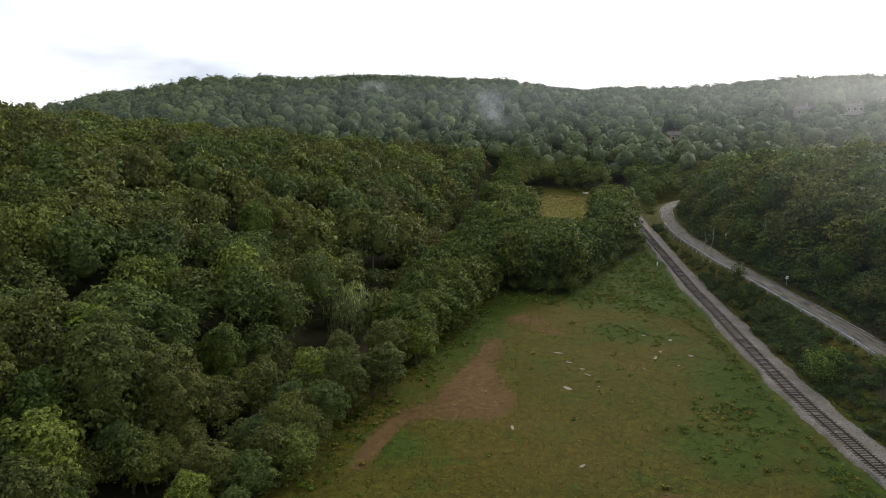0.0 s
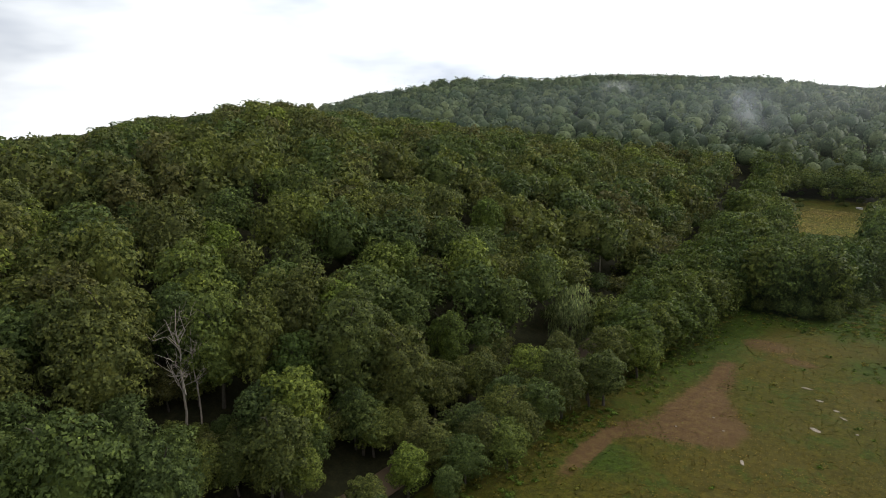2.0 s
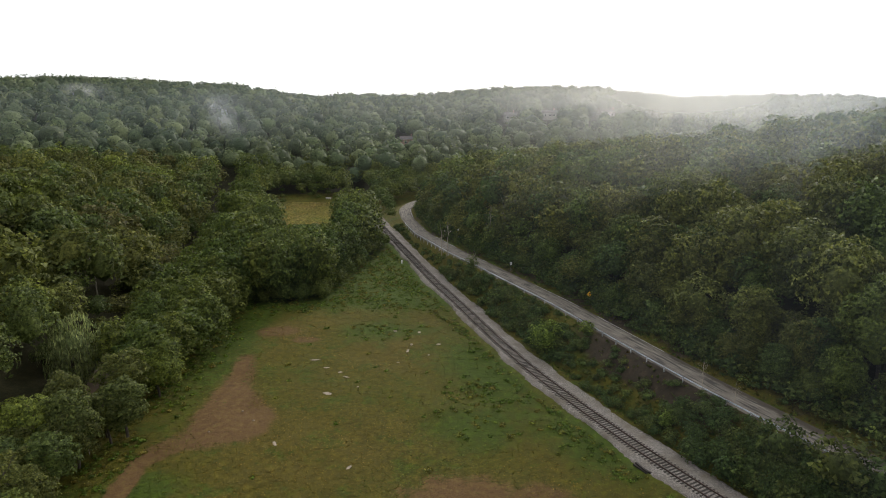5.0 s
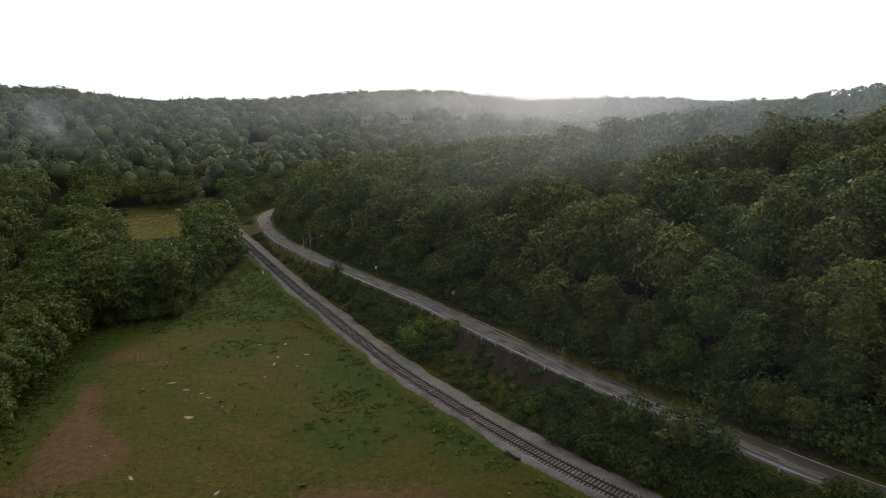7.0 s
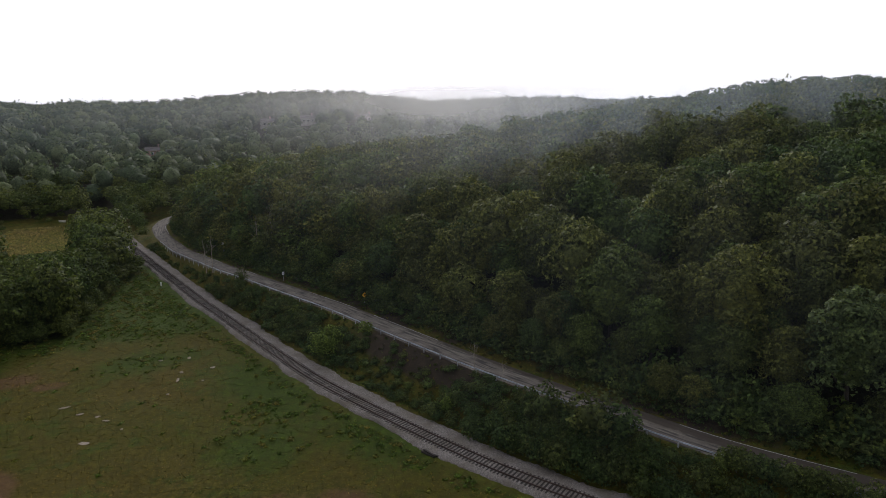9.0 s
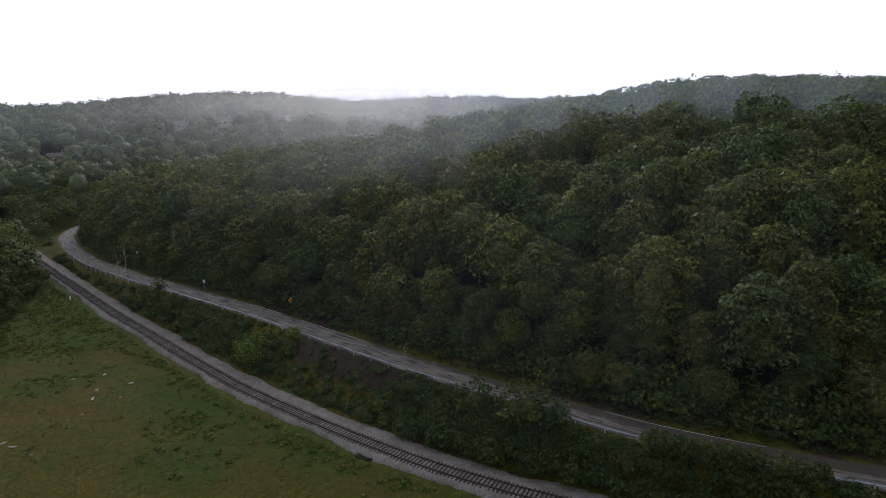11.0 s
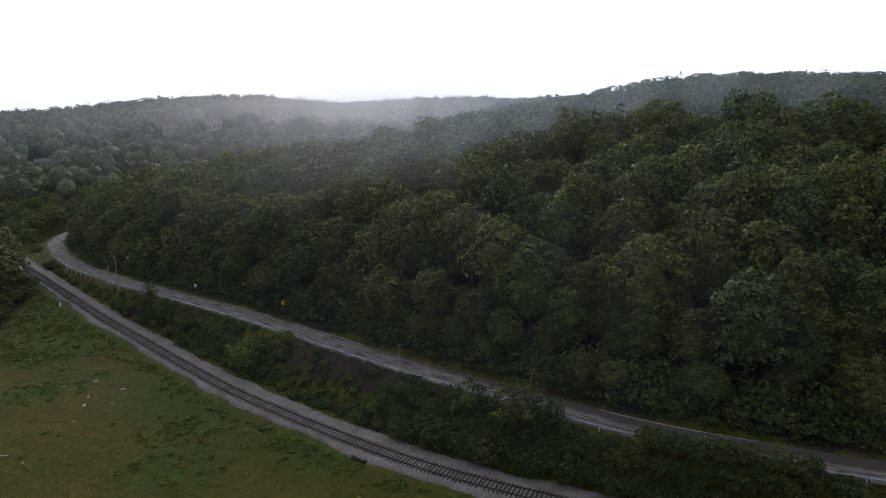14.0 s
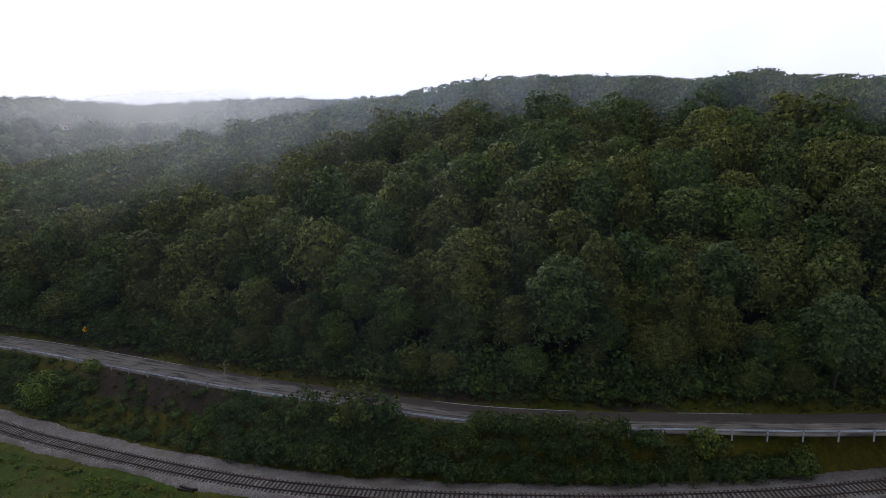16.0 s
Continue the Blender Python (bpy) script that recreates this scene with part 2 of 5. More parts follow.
_c = _k.mix(_k.ramp(_k.math("MULTIPLY", _rag, 0.25), (0.30, (0, 0, 0)), (0.44, (0.9,) * 3)), _c, (0.040, 0.031, 0.023))
M_ASPHALT = _k.base(_c)

# ground: grass, dry grass, weeds, bare earth, forest litter, by masks on the mesh
_k = Nodes("ground_cover", 0.95, 0.15)
_edge = _k.noise(0.45, 9, 0.75)
_fine = _k.noise(3.5, 5, 0.7)
_big = _k.noise(0.06, 4)


def _mask(name, lo=0.42, hi=0.58, amount=0.8):
    v = _k.math("ADD", _k.attr(name), _k.math("MULTIPLY", _k.math("SUBTRACT", _edge, 0.5), amount))
    return _k.ramp(v, (lo, (0, 0, 0)), (hi, (1, 1, 1)))


_mott = _k.noise(0.9, 6, 0.7)
_grass = _k.ramp(_fine, (0.3, (0.054, 0.062, 0.003)), (0.5, (0.086, 0.086, 0.005)), (0.7, (0.124, 0.112, 0.009)))
_dry = _k.ramp(_fine, (0.3, (0.080, 0.068, 0.009)), (0.55, (0.112, 0.094, 0.013)), (0.75, (0.152, 0.124, 0.022)))
_lush = _k.ramp(_fine, (0.3, (0.038, 0.066, 0.004)), (0.55, (0.060, 0.098, 0.006)), (0.75, (0.092, 0.132, 0.010)))
_soil = _k.ramp(_fine, (0.25, (0.115, 0.062, 0.030)), (0.55, (0.160, 0.092, 0.045)), (0.8, (0.22, 0.142, 0.080)))
_soil = _k.mix(_k.ramp(_mott, (0.42, (0, 0, 0)), (0.62, (0.6,) * 3)), _soil, (0.105, 0.082, 0.030))
_bank = _k.ramp(_fine, (0.3, (0.030, 0.023, 0.018)), (0.55, (0.050, 0.038, 0.029)), (0.8, (0.075, 0.062, 0.042)))
_litter = _k.ramp(_fine, (0.3, (0.020, 0.022, 0.010)), (0.7, (0.045, 0.042, 0.020)))
_c = _k.mix(_k.ramp(_big, (0.38, (0, 0, 0)), (0.62, (0.7,) * 3)), _grass, _dry)
_c = _k.mix(_mask("dry", 0.25, 0.85, 1.1), _c, _dry)
_c = _k.mix(_mask("lush", 0.25, 0.80, 1.3), _c, _lush)
_c = _k.mix(_k.ramp(_k.noise(0.22, 8, 0.72), (0.54, (0, 0, 0)), (0.66, (0.8,) * 3)), _c, _dry)
_c = _k.mix(_k.ramp(_k.noise(0.33, 9, 0.8), (0.64, (0, 0, 0)), (0.71, (0.6,) * 3)), _c, _soil)
_c = _k.mix(_k.ramp(_k.noise(0.16, 8, 0.74), (0.40, (0.8,) * 3), (0.47, (0, 0, 0))), _c, _lush)
_c = _k.mix(_mask("litter"), _c, _litter)
_c = _k.mix(_mask("bank"), _c, _bank)
_c = _k.mix(_mask("soil", 0.40, 0.62, 1.3), _c, _soil)
_c = _k.mix(1.0, _c, _k.ramp(_mott, (0.32, (0.36, 0.37, 0.28)), (0.5, (0.54, 0.52, 0.40)), (0.68, (0.84, 0.80, 0.60))), "MULTIPLY")
_k.bump(_k.noise(6.0, 5, 0.75), 0.7, 0.2)
M_GROUND = _k.base(_c)

_k = Nodes("muddy_water", 0.55, 0.1)
_k.bump(_k.noise(1.5, 3), 0.15, 0.05)
M_WATER = _k.base(_k.ramp(_k.noise(0.15, 3), (0.3, (0.055, 0.038, 0.022)), (0.7, (0.085, 0.060, 0.036))))


# ---- the plan: lines on the ground, north to south ----
def smooth_line(points, step=1.0, soft=7):
    """Points every step metres along a softened line."""
    p = np.array(points, float)
    s = np.r_[0, np.cumsum(np.hypot(*np.diff(p, axis=0).T))]
    u = np.arange(0, s[-1], step)
    q = np.stack([np.interp(u, s, p[:, k]) for k in (0, 1)], 1)
    n = int(soft / step) | 1
    pad = np.concatenate([2 * q[0] - q[n // 2:0:-1], q, 2 * q[-1] - q[-2:-2 - n // 2:-1]])
    w = np.hanning(n + 2)[1:-1]
    return np.stack([np.convolve(pad[:, k], w / w.sum(), "valid") for k in (0, 1)], 1)


def tangents(line):
    t = np.gradient(line, axis=0)
    return t / np.hypot(*t.T)[:, None]


def offset(line, d):
    """The line moved d metres to the left of its run (east, for lines run southwards)."""
    t = tangents(line)
    return line + d * np.stack([-t[:, 1], t[:, 0]], 1)


def near(x, y, line):
    """Distance to the line, signed (left of its run positive), and the index of the nearest point."""
    shape = np.shape(x)
    x, y = np.ravel(x), np.ravel(y)
    t = tangents(line)
    idx = np.empty(len(x), int)
    for a in range(0, len(x), 4000):
        d = (x[a:a + 4000, None] - line[None, :, 0]) ** 2 + (y[a:a + 4000, None] - line[None, :, 1]) ** 2
        idx[a:a + 4000] = d.argmin(1)
    dx, dy = x - line[idx, 0], y - line[idx, 1]
    side = t[idx, 0] * dy - t[idx, 1] * dx
    return (np.copysign(np.hypot(dx, dy), side)).reshape(shape), idx.reshape(shape)


RAILWAY = smooth_line([(-46, 330), (-28, 255), (-18.2, 218), (-8, 180.3), (-0.3, 152), (2.4, 143.8), (9.6, 119.5), (15.5, 101), (20.8, 88), (26, 76.2),
                       (31.3, 65.3), (37.4, 55.4), (46, 43.8), (57, 30.5), (69, 18.2), (79, 9.6), (88, 2), (108, -15), (140, -42)], 0.55, 18)
GUARD = smooth_line([(40, 310), (14, 302), (-5, 288), (-14, 272), (-16.5, 256), (-14.6, 237), (-7.8, 202), (2.9, 167), (14, 141.3), (22.3, 122.6), (28.3, 106.6),
                     (33.2, 93.5), (37.6, 82.5), (41.6, 73.4), (48.3, 59), (51.8, 51.3), (55.4, 45.3), (58.5, 40.9), (63.1, 34.3), (68.8, 27.4), (76.6, 17.3),
                     (82.5, 10.7), (92, 0), (110, -20), (140, -50)], 1.0, 15)
ROAD = offset(GUARD, 3.1)
RIVER = smooth_line([(-110, 340), (-98, 300), (-86, 234), (-77, 190), (-66.5, 152), (-60, 108), (-57.5, 84), (-56.3, 57), (-54, 20), (-50, -40)], 2.0, 24)


def ramp01(v, a, b):
    t = np.clip((v - a) / (b - a), 0, 1)
    return t * t * (3 - 2 * t)


def road_level(y):
    return 5.0 - 3.0 * ramp01(y, 150, 235)


# the line of the tree tops against the sky: azimuth (degrees, left positive) and elevation from the middle
SKY_AZ = [-84, -75, -72, -71, -70, -68, -66, -63, -60, -56, -50, -47, -45.3, -43.8, -42.2, -40.6, -39, -37.3, -34, -30.7, -27.4, -24.1, -20.9, -17.8,
          -16.2, -14.7, -11.5, -8.5, -5.5, -2.5, 0.3, 3.2, 6.4, 8, 11, 12.5, 14, 15.6, 17.2, 20.4, 23.6, 26.8, 30, 31.6, 34.9, 38.2, 41.5, 43.1,
          44.6, 46.2, 47.8, 49.5, 51.1, 52.6, 54.1, 55.5, 57, 60, 62, 63.2, 66, 68, 70.6, 73, 84]
SKY_EL = [-0.60, -0.03, 0.54, 0.66, 0.47, 0.16, 0.13, 0.48, 0.68, 0.88, 1.07, 0.84, 0.65, 0.35, 0.05, -0.17, -0.19, -0.38, -0.65, -0.62, -0.49,
          -0.54, -0.47, -0.17, 0.11, 0.34, 0.52, 0.54, 0.32, 0.13, -0.12, -0.26, -0.06, 0.02, -0.03, 0.08, 0.40, 0.65, 0.89, 0.85, 1.12, 1.24, 1.35,
          1.43, 1.12, 1.46, 1.43, 1.33, 1.08, 0.70, 0.39, 0.20, -0.15, -0.59, -0.88, -0.02, 0.24, 0.31, 0.16, -0.58, -0.81, -0.75, -1.27, -1.95,
          -2.20]


def sky_line(az):
    return np.tan(np.radians(np.interp(az, SKY_AZ, SKY_EL)))


def ripple(x, y, size, seed=0.0):
    """A smooth pseudo-random height between about -1 and 1."""
    x, y = x / size, y / size
    return (np.sin(x * 1.7 + 1.3 * np.sin(y * 1.1 + seed)) + np.sin(y * 2.1 + 1.7 * np.sin(x * 0.9 + 2 * seed)) + np.sin((x + y) * 1.3 + seed)) / 3


def ground_parts(x, y):
    r = np.hypot(x, y)
    az = np.degrees(np.arctan2(-x, y))
    d_road, i_road = near(x, y, ROAD)
    d_rail, i_rail = near(x, y, RAILWAY)
    d_riv, i_riv = near(x, y, RIVER)
    return r, az, d_road, i_road, d_rail, d_riv


def ground_height(x, y):
    x, y = np.asarray(x, float), np.asarray(y, float)
    r, az, d_road, i_road, d_rail, d_riv = ground_parts(x, y)
    z = 0.22 * ripple(x, y, 9) + 0.10 * ripple(x, y, 3.1, 2.0)
    # river bed
    z = z - 2.2 * np.exp(-(d_riv / 4.5) ** 2)
    # wooded hill west of the river
    s = np.clip(-d_riv - 6, 0, None)
    cap = 8 + 26 * (1 - ramp01(y, 110, 330)) + 3.5 * ramp01(az, 54, 64) + 14 * np.exp(-((az - 58) / 5.5) ** 2)
    z = z + cap * (1 - np.exp(-s * 0.40 / cap)) + 1.5 * ripple(x, y, 40, 1.0) * ramp01(s, 5, 60)
    behind = 1 - ramp01(r, 265, 430) * ramp01(az, 48, 60)
    z = np.where(s > 0, z * behind, z)
    z = np.where(s > 4, np.minimum(z, EYE + r * sky_line(az) - 13.5), z)
    # hill east of the road
    z_road = road_level(ROAD[i_road, 1])
    s = np.clip(d_road - 3.8, 0, None)
    along = ROAD[i_road, 1]
    cap = np.interp(along, [-50, 40, 75, 110, 150, 200, 280], [44, 44, 42, 31, 20, 14, 9])
    east = z_road + cap * (1 - np.exp(-s * 0.46 / cap)) + 1.5 * ripple(x, y, 35, 3.0) * ramp01(s, 5, 60)
    east = east * (1 - ramp01(r, 285, 440) * ramp01(-az, 34, 44))
    east = np.minimum(east, EYE + r * sky_line(az) - np.interp(r, [60, 120], [22, 11.5]))
    bank = z_road - np.clip(-d_road - 3.9, 0, None) * 0.72
    z = np.where(d_road > 0, np.where(d_road < 3.6, z_road - 0.12, east), np.maximum(z, np.minimum(bank, z_road - 0.12)))
    # distant hills
    crest = EYE + 560 * sky_line(np.clip(az, -42, 53)) - 9.5
    far = crest * ramp01(r, 270, 575) ** 0.8 * (1 - 0.5 * ramp01(r, 620, 1500)) + 2.5 * ripple(x, y, 70, 4.0) * ramp01(r, 280, 400)
    far = np.where(np.abs(az) < 100, far, 0.0)
    z = np.where(r > 250, np.maximum(z, far), z)
    z = np.where(r > 300, np.minimum(z, EYE + r * sky_line(az) - 5.5), z)
    # the farthest blue ridge
    blue = (1500 * np.tan(np.radians(-0.28)) + EYE - 12) * np.exp(-((r - 1500) / 260) ** 2) * np.exp(-((az + 31) / 7) ** 2)
    z = np.where((r > 900) & (blue > 1.0), np.maximum(z, blue), z)
    # railway bed
    w = 1 - ramp01(np.abs(d_rail - 0.8), 3.6, 6.0)
    return z * (1 - w) + 0.12 * w


def inside(x, y, poly):
    """Points within a polygon."""
    p = np.array(poly, float)
    c = np.zeros(len(x), bool)
    for (ax, ay), (bx, by) in zip(p, np.roll(p, -1, 0)):
        hit = ((ay > y) != (by > y)) & (x < (bx - ax) * (y - ay) / (by - ay + 1e-12) + ax)
        c ^= hit
    return c


def patch_mask(x, y, blobs):
    """Soft elliptic patches: x, y, half length, half width, turn."""
    best = np.zeros(np.shape(x))
    for cx, cy, rx, ry, turn in blobs:
        c, s = math.cos(radians(turn)), math.sin(radians(turn))
        u, v = (x - cx) * c + (y - cy) * s, -(x - cx) * s + (y - cy) * c
        best = np.maximum(best, np.clip(1.25 - 0.75 * np.hypot(u / rx, v / ry), 0, 1))
    return best


def lushness(x, y):
    """Where the field is green rather than straw coloured, 0 to 1."""
    far_end = np.clip(ramp01(y, 128, 142) - ramp01(y, 218, 228), 0, 1) * 0.95
    return np.maximum(far_end, patch_mask(x, y, [(8, 100, 6, 20, 20), (-12, 122, 8, 5, 0), (20, 78, 5, 10, 25), (-40, 120, 5, 30, 0), (-36, 68, 5, 4, 0), (5, 83, 7, 6, 0)]))


def dryness(x, y):
    return np.maximum(patch_mask(x, y, [(-31, 124, 12, 7, 0), (-19.3, 143, 2.8, 12, -4), (-3, 118, 12, 9, 0), (-8, 112, 10, 10, 0), (-18, 76, 14, 12, 0)]), 0.55 * patch_mask(x, y, [(-55, 258, 16, 32, 10)]))


# ---- building helpers ----
def mesh_np(name, verts, faces, mat, smooth=False, normals=None, **attrs):
    """A mesh from arrays: verts (n, 3), faces (m, 3 or 4; -1 fills a triangle's row), shading normals and float attributes per vertex."""
    verts, faces = np.asarray(verts, np.float32), np.asarray(faces, np.int32)
    me = bpy.data.meshes.new(name)
    n, m = len(verts), len(faces)
    total = (faces >= 0).sum(1).astype(np.int32)
    loops = faces[faces >= 0]
    me.vertices.add(n)
    me.vertices.foreach_set("co", verts.ravel())
    me.loops.add(len(loops))
    me.loops.foreach_set("vertex_index", loops)
    me.polygons.add(m)
    me.polygons.foreach_set("loop_start", np.r_[0, np.cumsum(total)[:-1]].astype(np.int32))
    me.polygons.foreach_set("loop_total", total)
    if smooth:
        me.polygons.foreach_set("use_smooth", np.ones(m, bool))
    for key, values in attrs.items():
        a = me.attributes.new(key, "FLOAT", "POINT")
        a.data.foreach_set("value", np.asarray(values, np.float32))
    me.update(calc_edges=True)
    me.validate()
    if normals is not None:
        a = me.attributes.new("custom_normal", "FLOAT_VECTOR", "POINT")
        a.data.foreach_set("vector", np.asarray(normals, np.float32).ravel())
    me.materials.append(mat)
    return me


def under(name, me, parent, label=""):
    """A part: a mesh under a thing or a part."""
    ob = new(name, me)
    ob.parent = parent
    if label:
        tagged(ob, label)
    return ob


def part(name, bm, material, parent, label="", smooth=False):
    me = bpy.data.meshes.new(name)
    for f in bm.faces:
        f.smooth = smooth
    bm.to_mesh(me)
    bm.free()
    me.materials.append(material)
    return under(name, me, parent, label)


def thing(name, m, label, category, group="", kind=""):
    ob = new(name)
    ob.matrix_world = m
    return tagged(ob, label, category, group, kind)


def box(bm, sx, sy, sz, m=None, bevel=0.0):
    r = bmesh.ops.create_cube(bm, size=1.0, matrix=(m or Matrix()) @ Matrix.Diagonal((sx, sy, sz, 1)))
    if bevel:
        edges = list({e for v in r["verts"] for e in v.link_edges})
        bmesh.ops.bevel(bm, geom=edges, offset=bevel, segments=1, affect="EDGES")
    return bm


def tube_np(path, radii, sides=6):
    """Verts and quads of a tapered tube along a path."""
    path, radii = np.asarray(path, float), np.asarray(radii, float)
    t = np.gradient(path, axis=0)
    t /= np.linalg.norm(t, axis=1)[:, None]
    ref = np.where(np.abs(t[:, 2:3]) > 0.9, [[1.0, 0, 0]], [[0, 0, 1.0]])
    u = np.cross(t, ref)
    u /= np.linalg.norm(u, axis=1)[:, None]
    v = np.cross(t, u)
    a = np.arange(sides) * 2 * np.pi / sides
    ring = path[:, None] + radii[:, None, None] * (np.cos(a)[None, :, None] * u[:, None] + np.sin(a)[None, :, None] * v[:, None])
    n = len(path)
    i, j = np.meshgrid(np.arange(n - 1), np.arange(sides), indexing="ij")
    k = (j + 1) % sides
    faces = np.stack([i * sides + j, i * sides + k, (i + 1) * sides + k, (i + 1) * sides + j], -1).reshape(-1, 4)
    return ring.reshape(-1, 3), faces


def join_np(pieces):
    verts, faces, at = [], [], 0
    for v, f in pieces:
        verts.append(v)
        faces.append(f + at)
        at += len(v)
    return np.concatenate(verts), np.concatenate(faces)


def sweep(line, profile, z, closed=False):
    """A strip along a plan line: profile rows (offset to the left, height); z per point."""
    t = tangents(line)
    nrm = np.stack([-t[:, 1], t[:, 0]], 1)
    prof = np.asarray(profile, float)
    n, k = len(line), len(prof)
    xy = line[:, None] + nrm[:, None] * prof[None, :, 0, None]
    zz = np.asarray(z)[:, None] + prof[None, :, 1]
    verts = np.concatenate([xy, zz[..., None]], -1)
    i, j = np.meshgrid(np.arange(n - 1), np.arange(k if closed else k - 1), indexing="ij")
    q = (j + 1) % k
    faces = np.stack([i * k + j, (i + 1) * k + j, (i + 1) * k + q, i * k + q], -1).reshape(-1, 4)
    return verts.reshape(-1, 3), faces


# ---- ground: one sheet to the horizon ----
def build_ground():
    az = np.radians(np.concatenate([np.arange(-180, -100, 2.5), np.arange(-100, 95, 0.5), np.arange(95, 180, 2.5)]))
    r = np.concatenate([np.linspace(0.002, 40, 8), np.arange(44, 150, 1.25), np.arange(150, 300, 3.0), np.arange(300, 640, 9.0), [660, 700, 760, 850, 950, 1100, 1250, 1400, 1500, 1600, 1800, 2200, 3000, 4500]])
    R, A = np.meshgrid(r, az, indexing="ij")
    x, y = (-R * np.sin(A) + 0.5 * np.clip(1 - R / 30, 0, 1)).ravel(), (R * np.cos(A)).ravel()
    z = ground_height(x, y)
    n, k = len(r), len(az)
    i, j = np.meshgrid(np.arange(n - 1), np.arange(k), indexing="ij")
    q = (j + 1) % k
    faces = np.stack([i * k + j, i * k + q, (i + 1) * k + q, (i + 1) * k + j], -1).reshape(-1, 4)
    rr, aa, d_road, i_road, d_rail, d_riv = ground_parts(x, y)

    def blob(cx, cy, rx, ry, turn=0.0):
        c, s = math.cos(radians(turn)), math.sin(radians(turn))
        u, v = (x - cx) * c + (y - cy) * s, -(x - cx) * s + (y - cy) * c
        return np.clip(1.25 - 0.75 * np.hypot(u / rx, v / ry), 0, 1)

    def patch(poly):
        p = np.array(poly, float)
        best = np.full(len(x), 1e9)
        for (ax, ay), (bx, by) in zip(p, np.roll(p, -1, 0)):
            t = np.clip(((x - ax) * (bx - ax) + (y - ay) * (by - ay)) / ((bx - ax) ** 2 + (by - ay) ** 2), 0, 1)
            best = np.minimum(best, np.hypot(x - ax - t * (bx - ax), y - ay - t * (by - ay)))
        return np.clip(0.5 + np.where(inside(x, y, poly), best, -best) / 5.0, 0, 1)

    soil = np.max([patch([(-37, 76), (-37.2, 91), (-36.6, 99), (-36.8, 110), (-34, 109.5), (-31, 97), (-28, 91.5), (-24.6, 87.5), (-24.4, 82.5), (-27, 79), (-32.6, 77.5)]), blob(-39.2, 69, 1.6, 8.5, 5), blob(-38, 77, 2.2, 4, -20),
                   blob(2.5, 63.5, 8.0, 7.0), blob(12, 66, 4, 3), blob(-26, 117, 3, 1.5), blob(-33, 122, 4.5, 3.0)], 0)
    dry = dryness(x, y)
    lush = lushness(x, y)
    forest = np.maximum(ramp01(np.abs(d_riv + 1.5), 9, 6), ramp01(d_road, 6, 9))
    forest = np.maximum(forest, ramp01(-d_riv, 2, 5))
    forest = np.maximum(forest, ramp01(rr, 290, 320))
    lush = np.where((d_rail < 0) & (d_rail > -7), np.maximum(lush, 0.45), np.where(d_rail > 0, 0.1, lush))
    lush = np.where((d_road > 2.4) & (d_road < 9), 0.15, lush)
    bank = np.where((d_road < 0) & (d_rail > 3), 0.30 + 0.45 * np.exp(-((y - 92) / 18) ** 2) * ramp01(d_road, -9, -6.0), 0.0)
    bank = np.maximum(bank, np.where((d_road > 2.2) & (d_road < 8), 0.48 + 0.35 * ripple(x, y, 6.0, 2.0), 0))
    me = mesh_np("ground", np.stack([x, y, z], 1), faces, M_GROUND, True, soil=soil, dry=dry * (1 - forest), lush=lush * (1 - forest), litter=forest, bank=bank)
    tagged(new("ground", me), "grassy valley floor with bare earth patches and wooded slopes", "ground", kind="structure")


build_ground()

v, f = sweep(RIVER, [(-2.4, 0), (0, 0), (2.4, 0)], np.full(len(RIVER), -1.45))
tagged(new("river_water", mesh_np("river_water", v, f, M_WATER, True)), "shallow muddy brown creek among trees", "creek", kind="structure")


# ---- trees ----
def ico(level):
    b = bmesh.new()
    bmesh.ops.create_icosphere(b, subdivisions=level, radius=1.0)
    v, f = np.array([q.co for q in b.verts]), np.array([[q.index for q in e.verts] for e in b.faces])
    b.free()
    return v, f


ICO = {1: ico(1), 2: ico(2)}


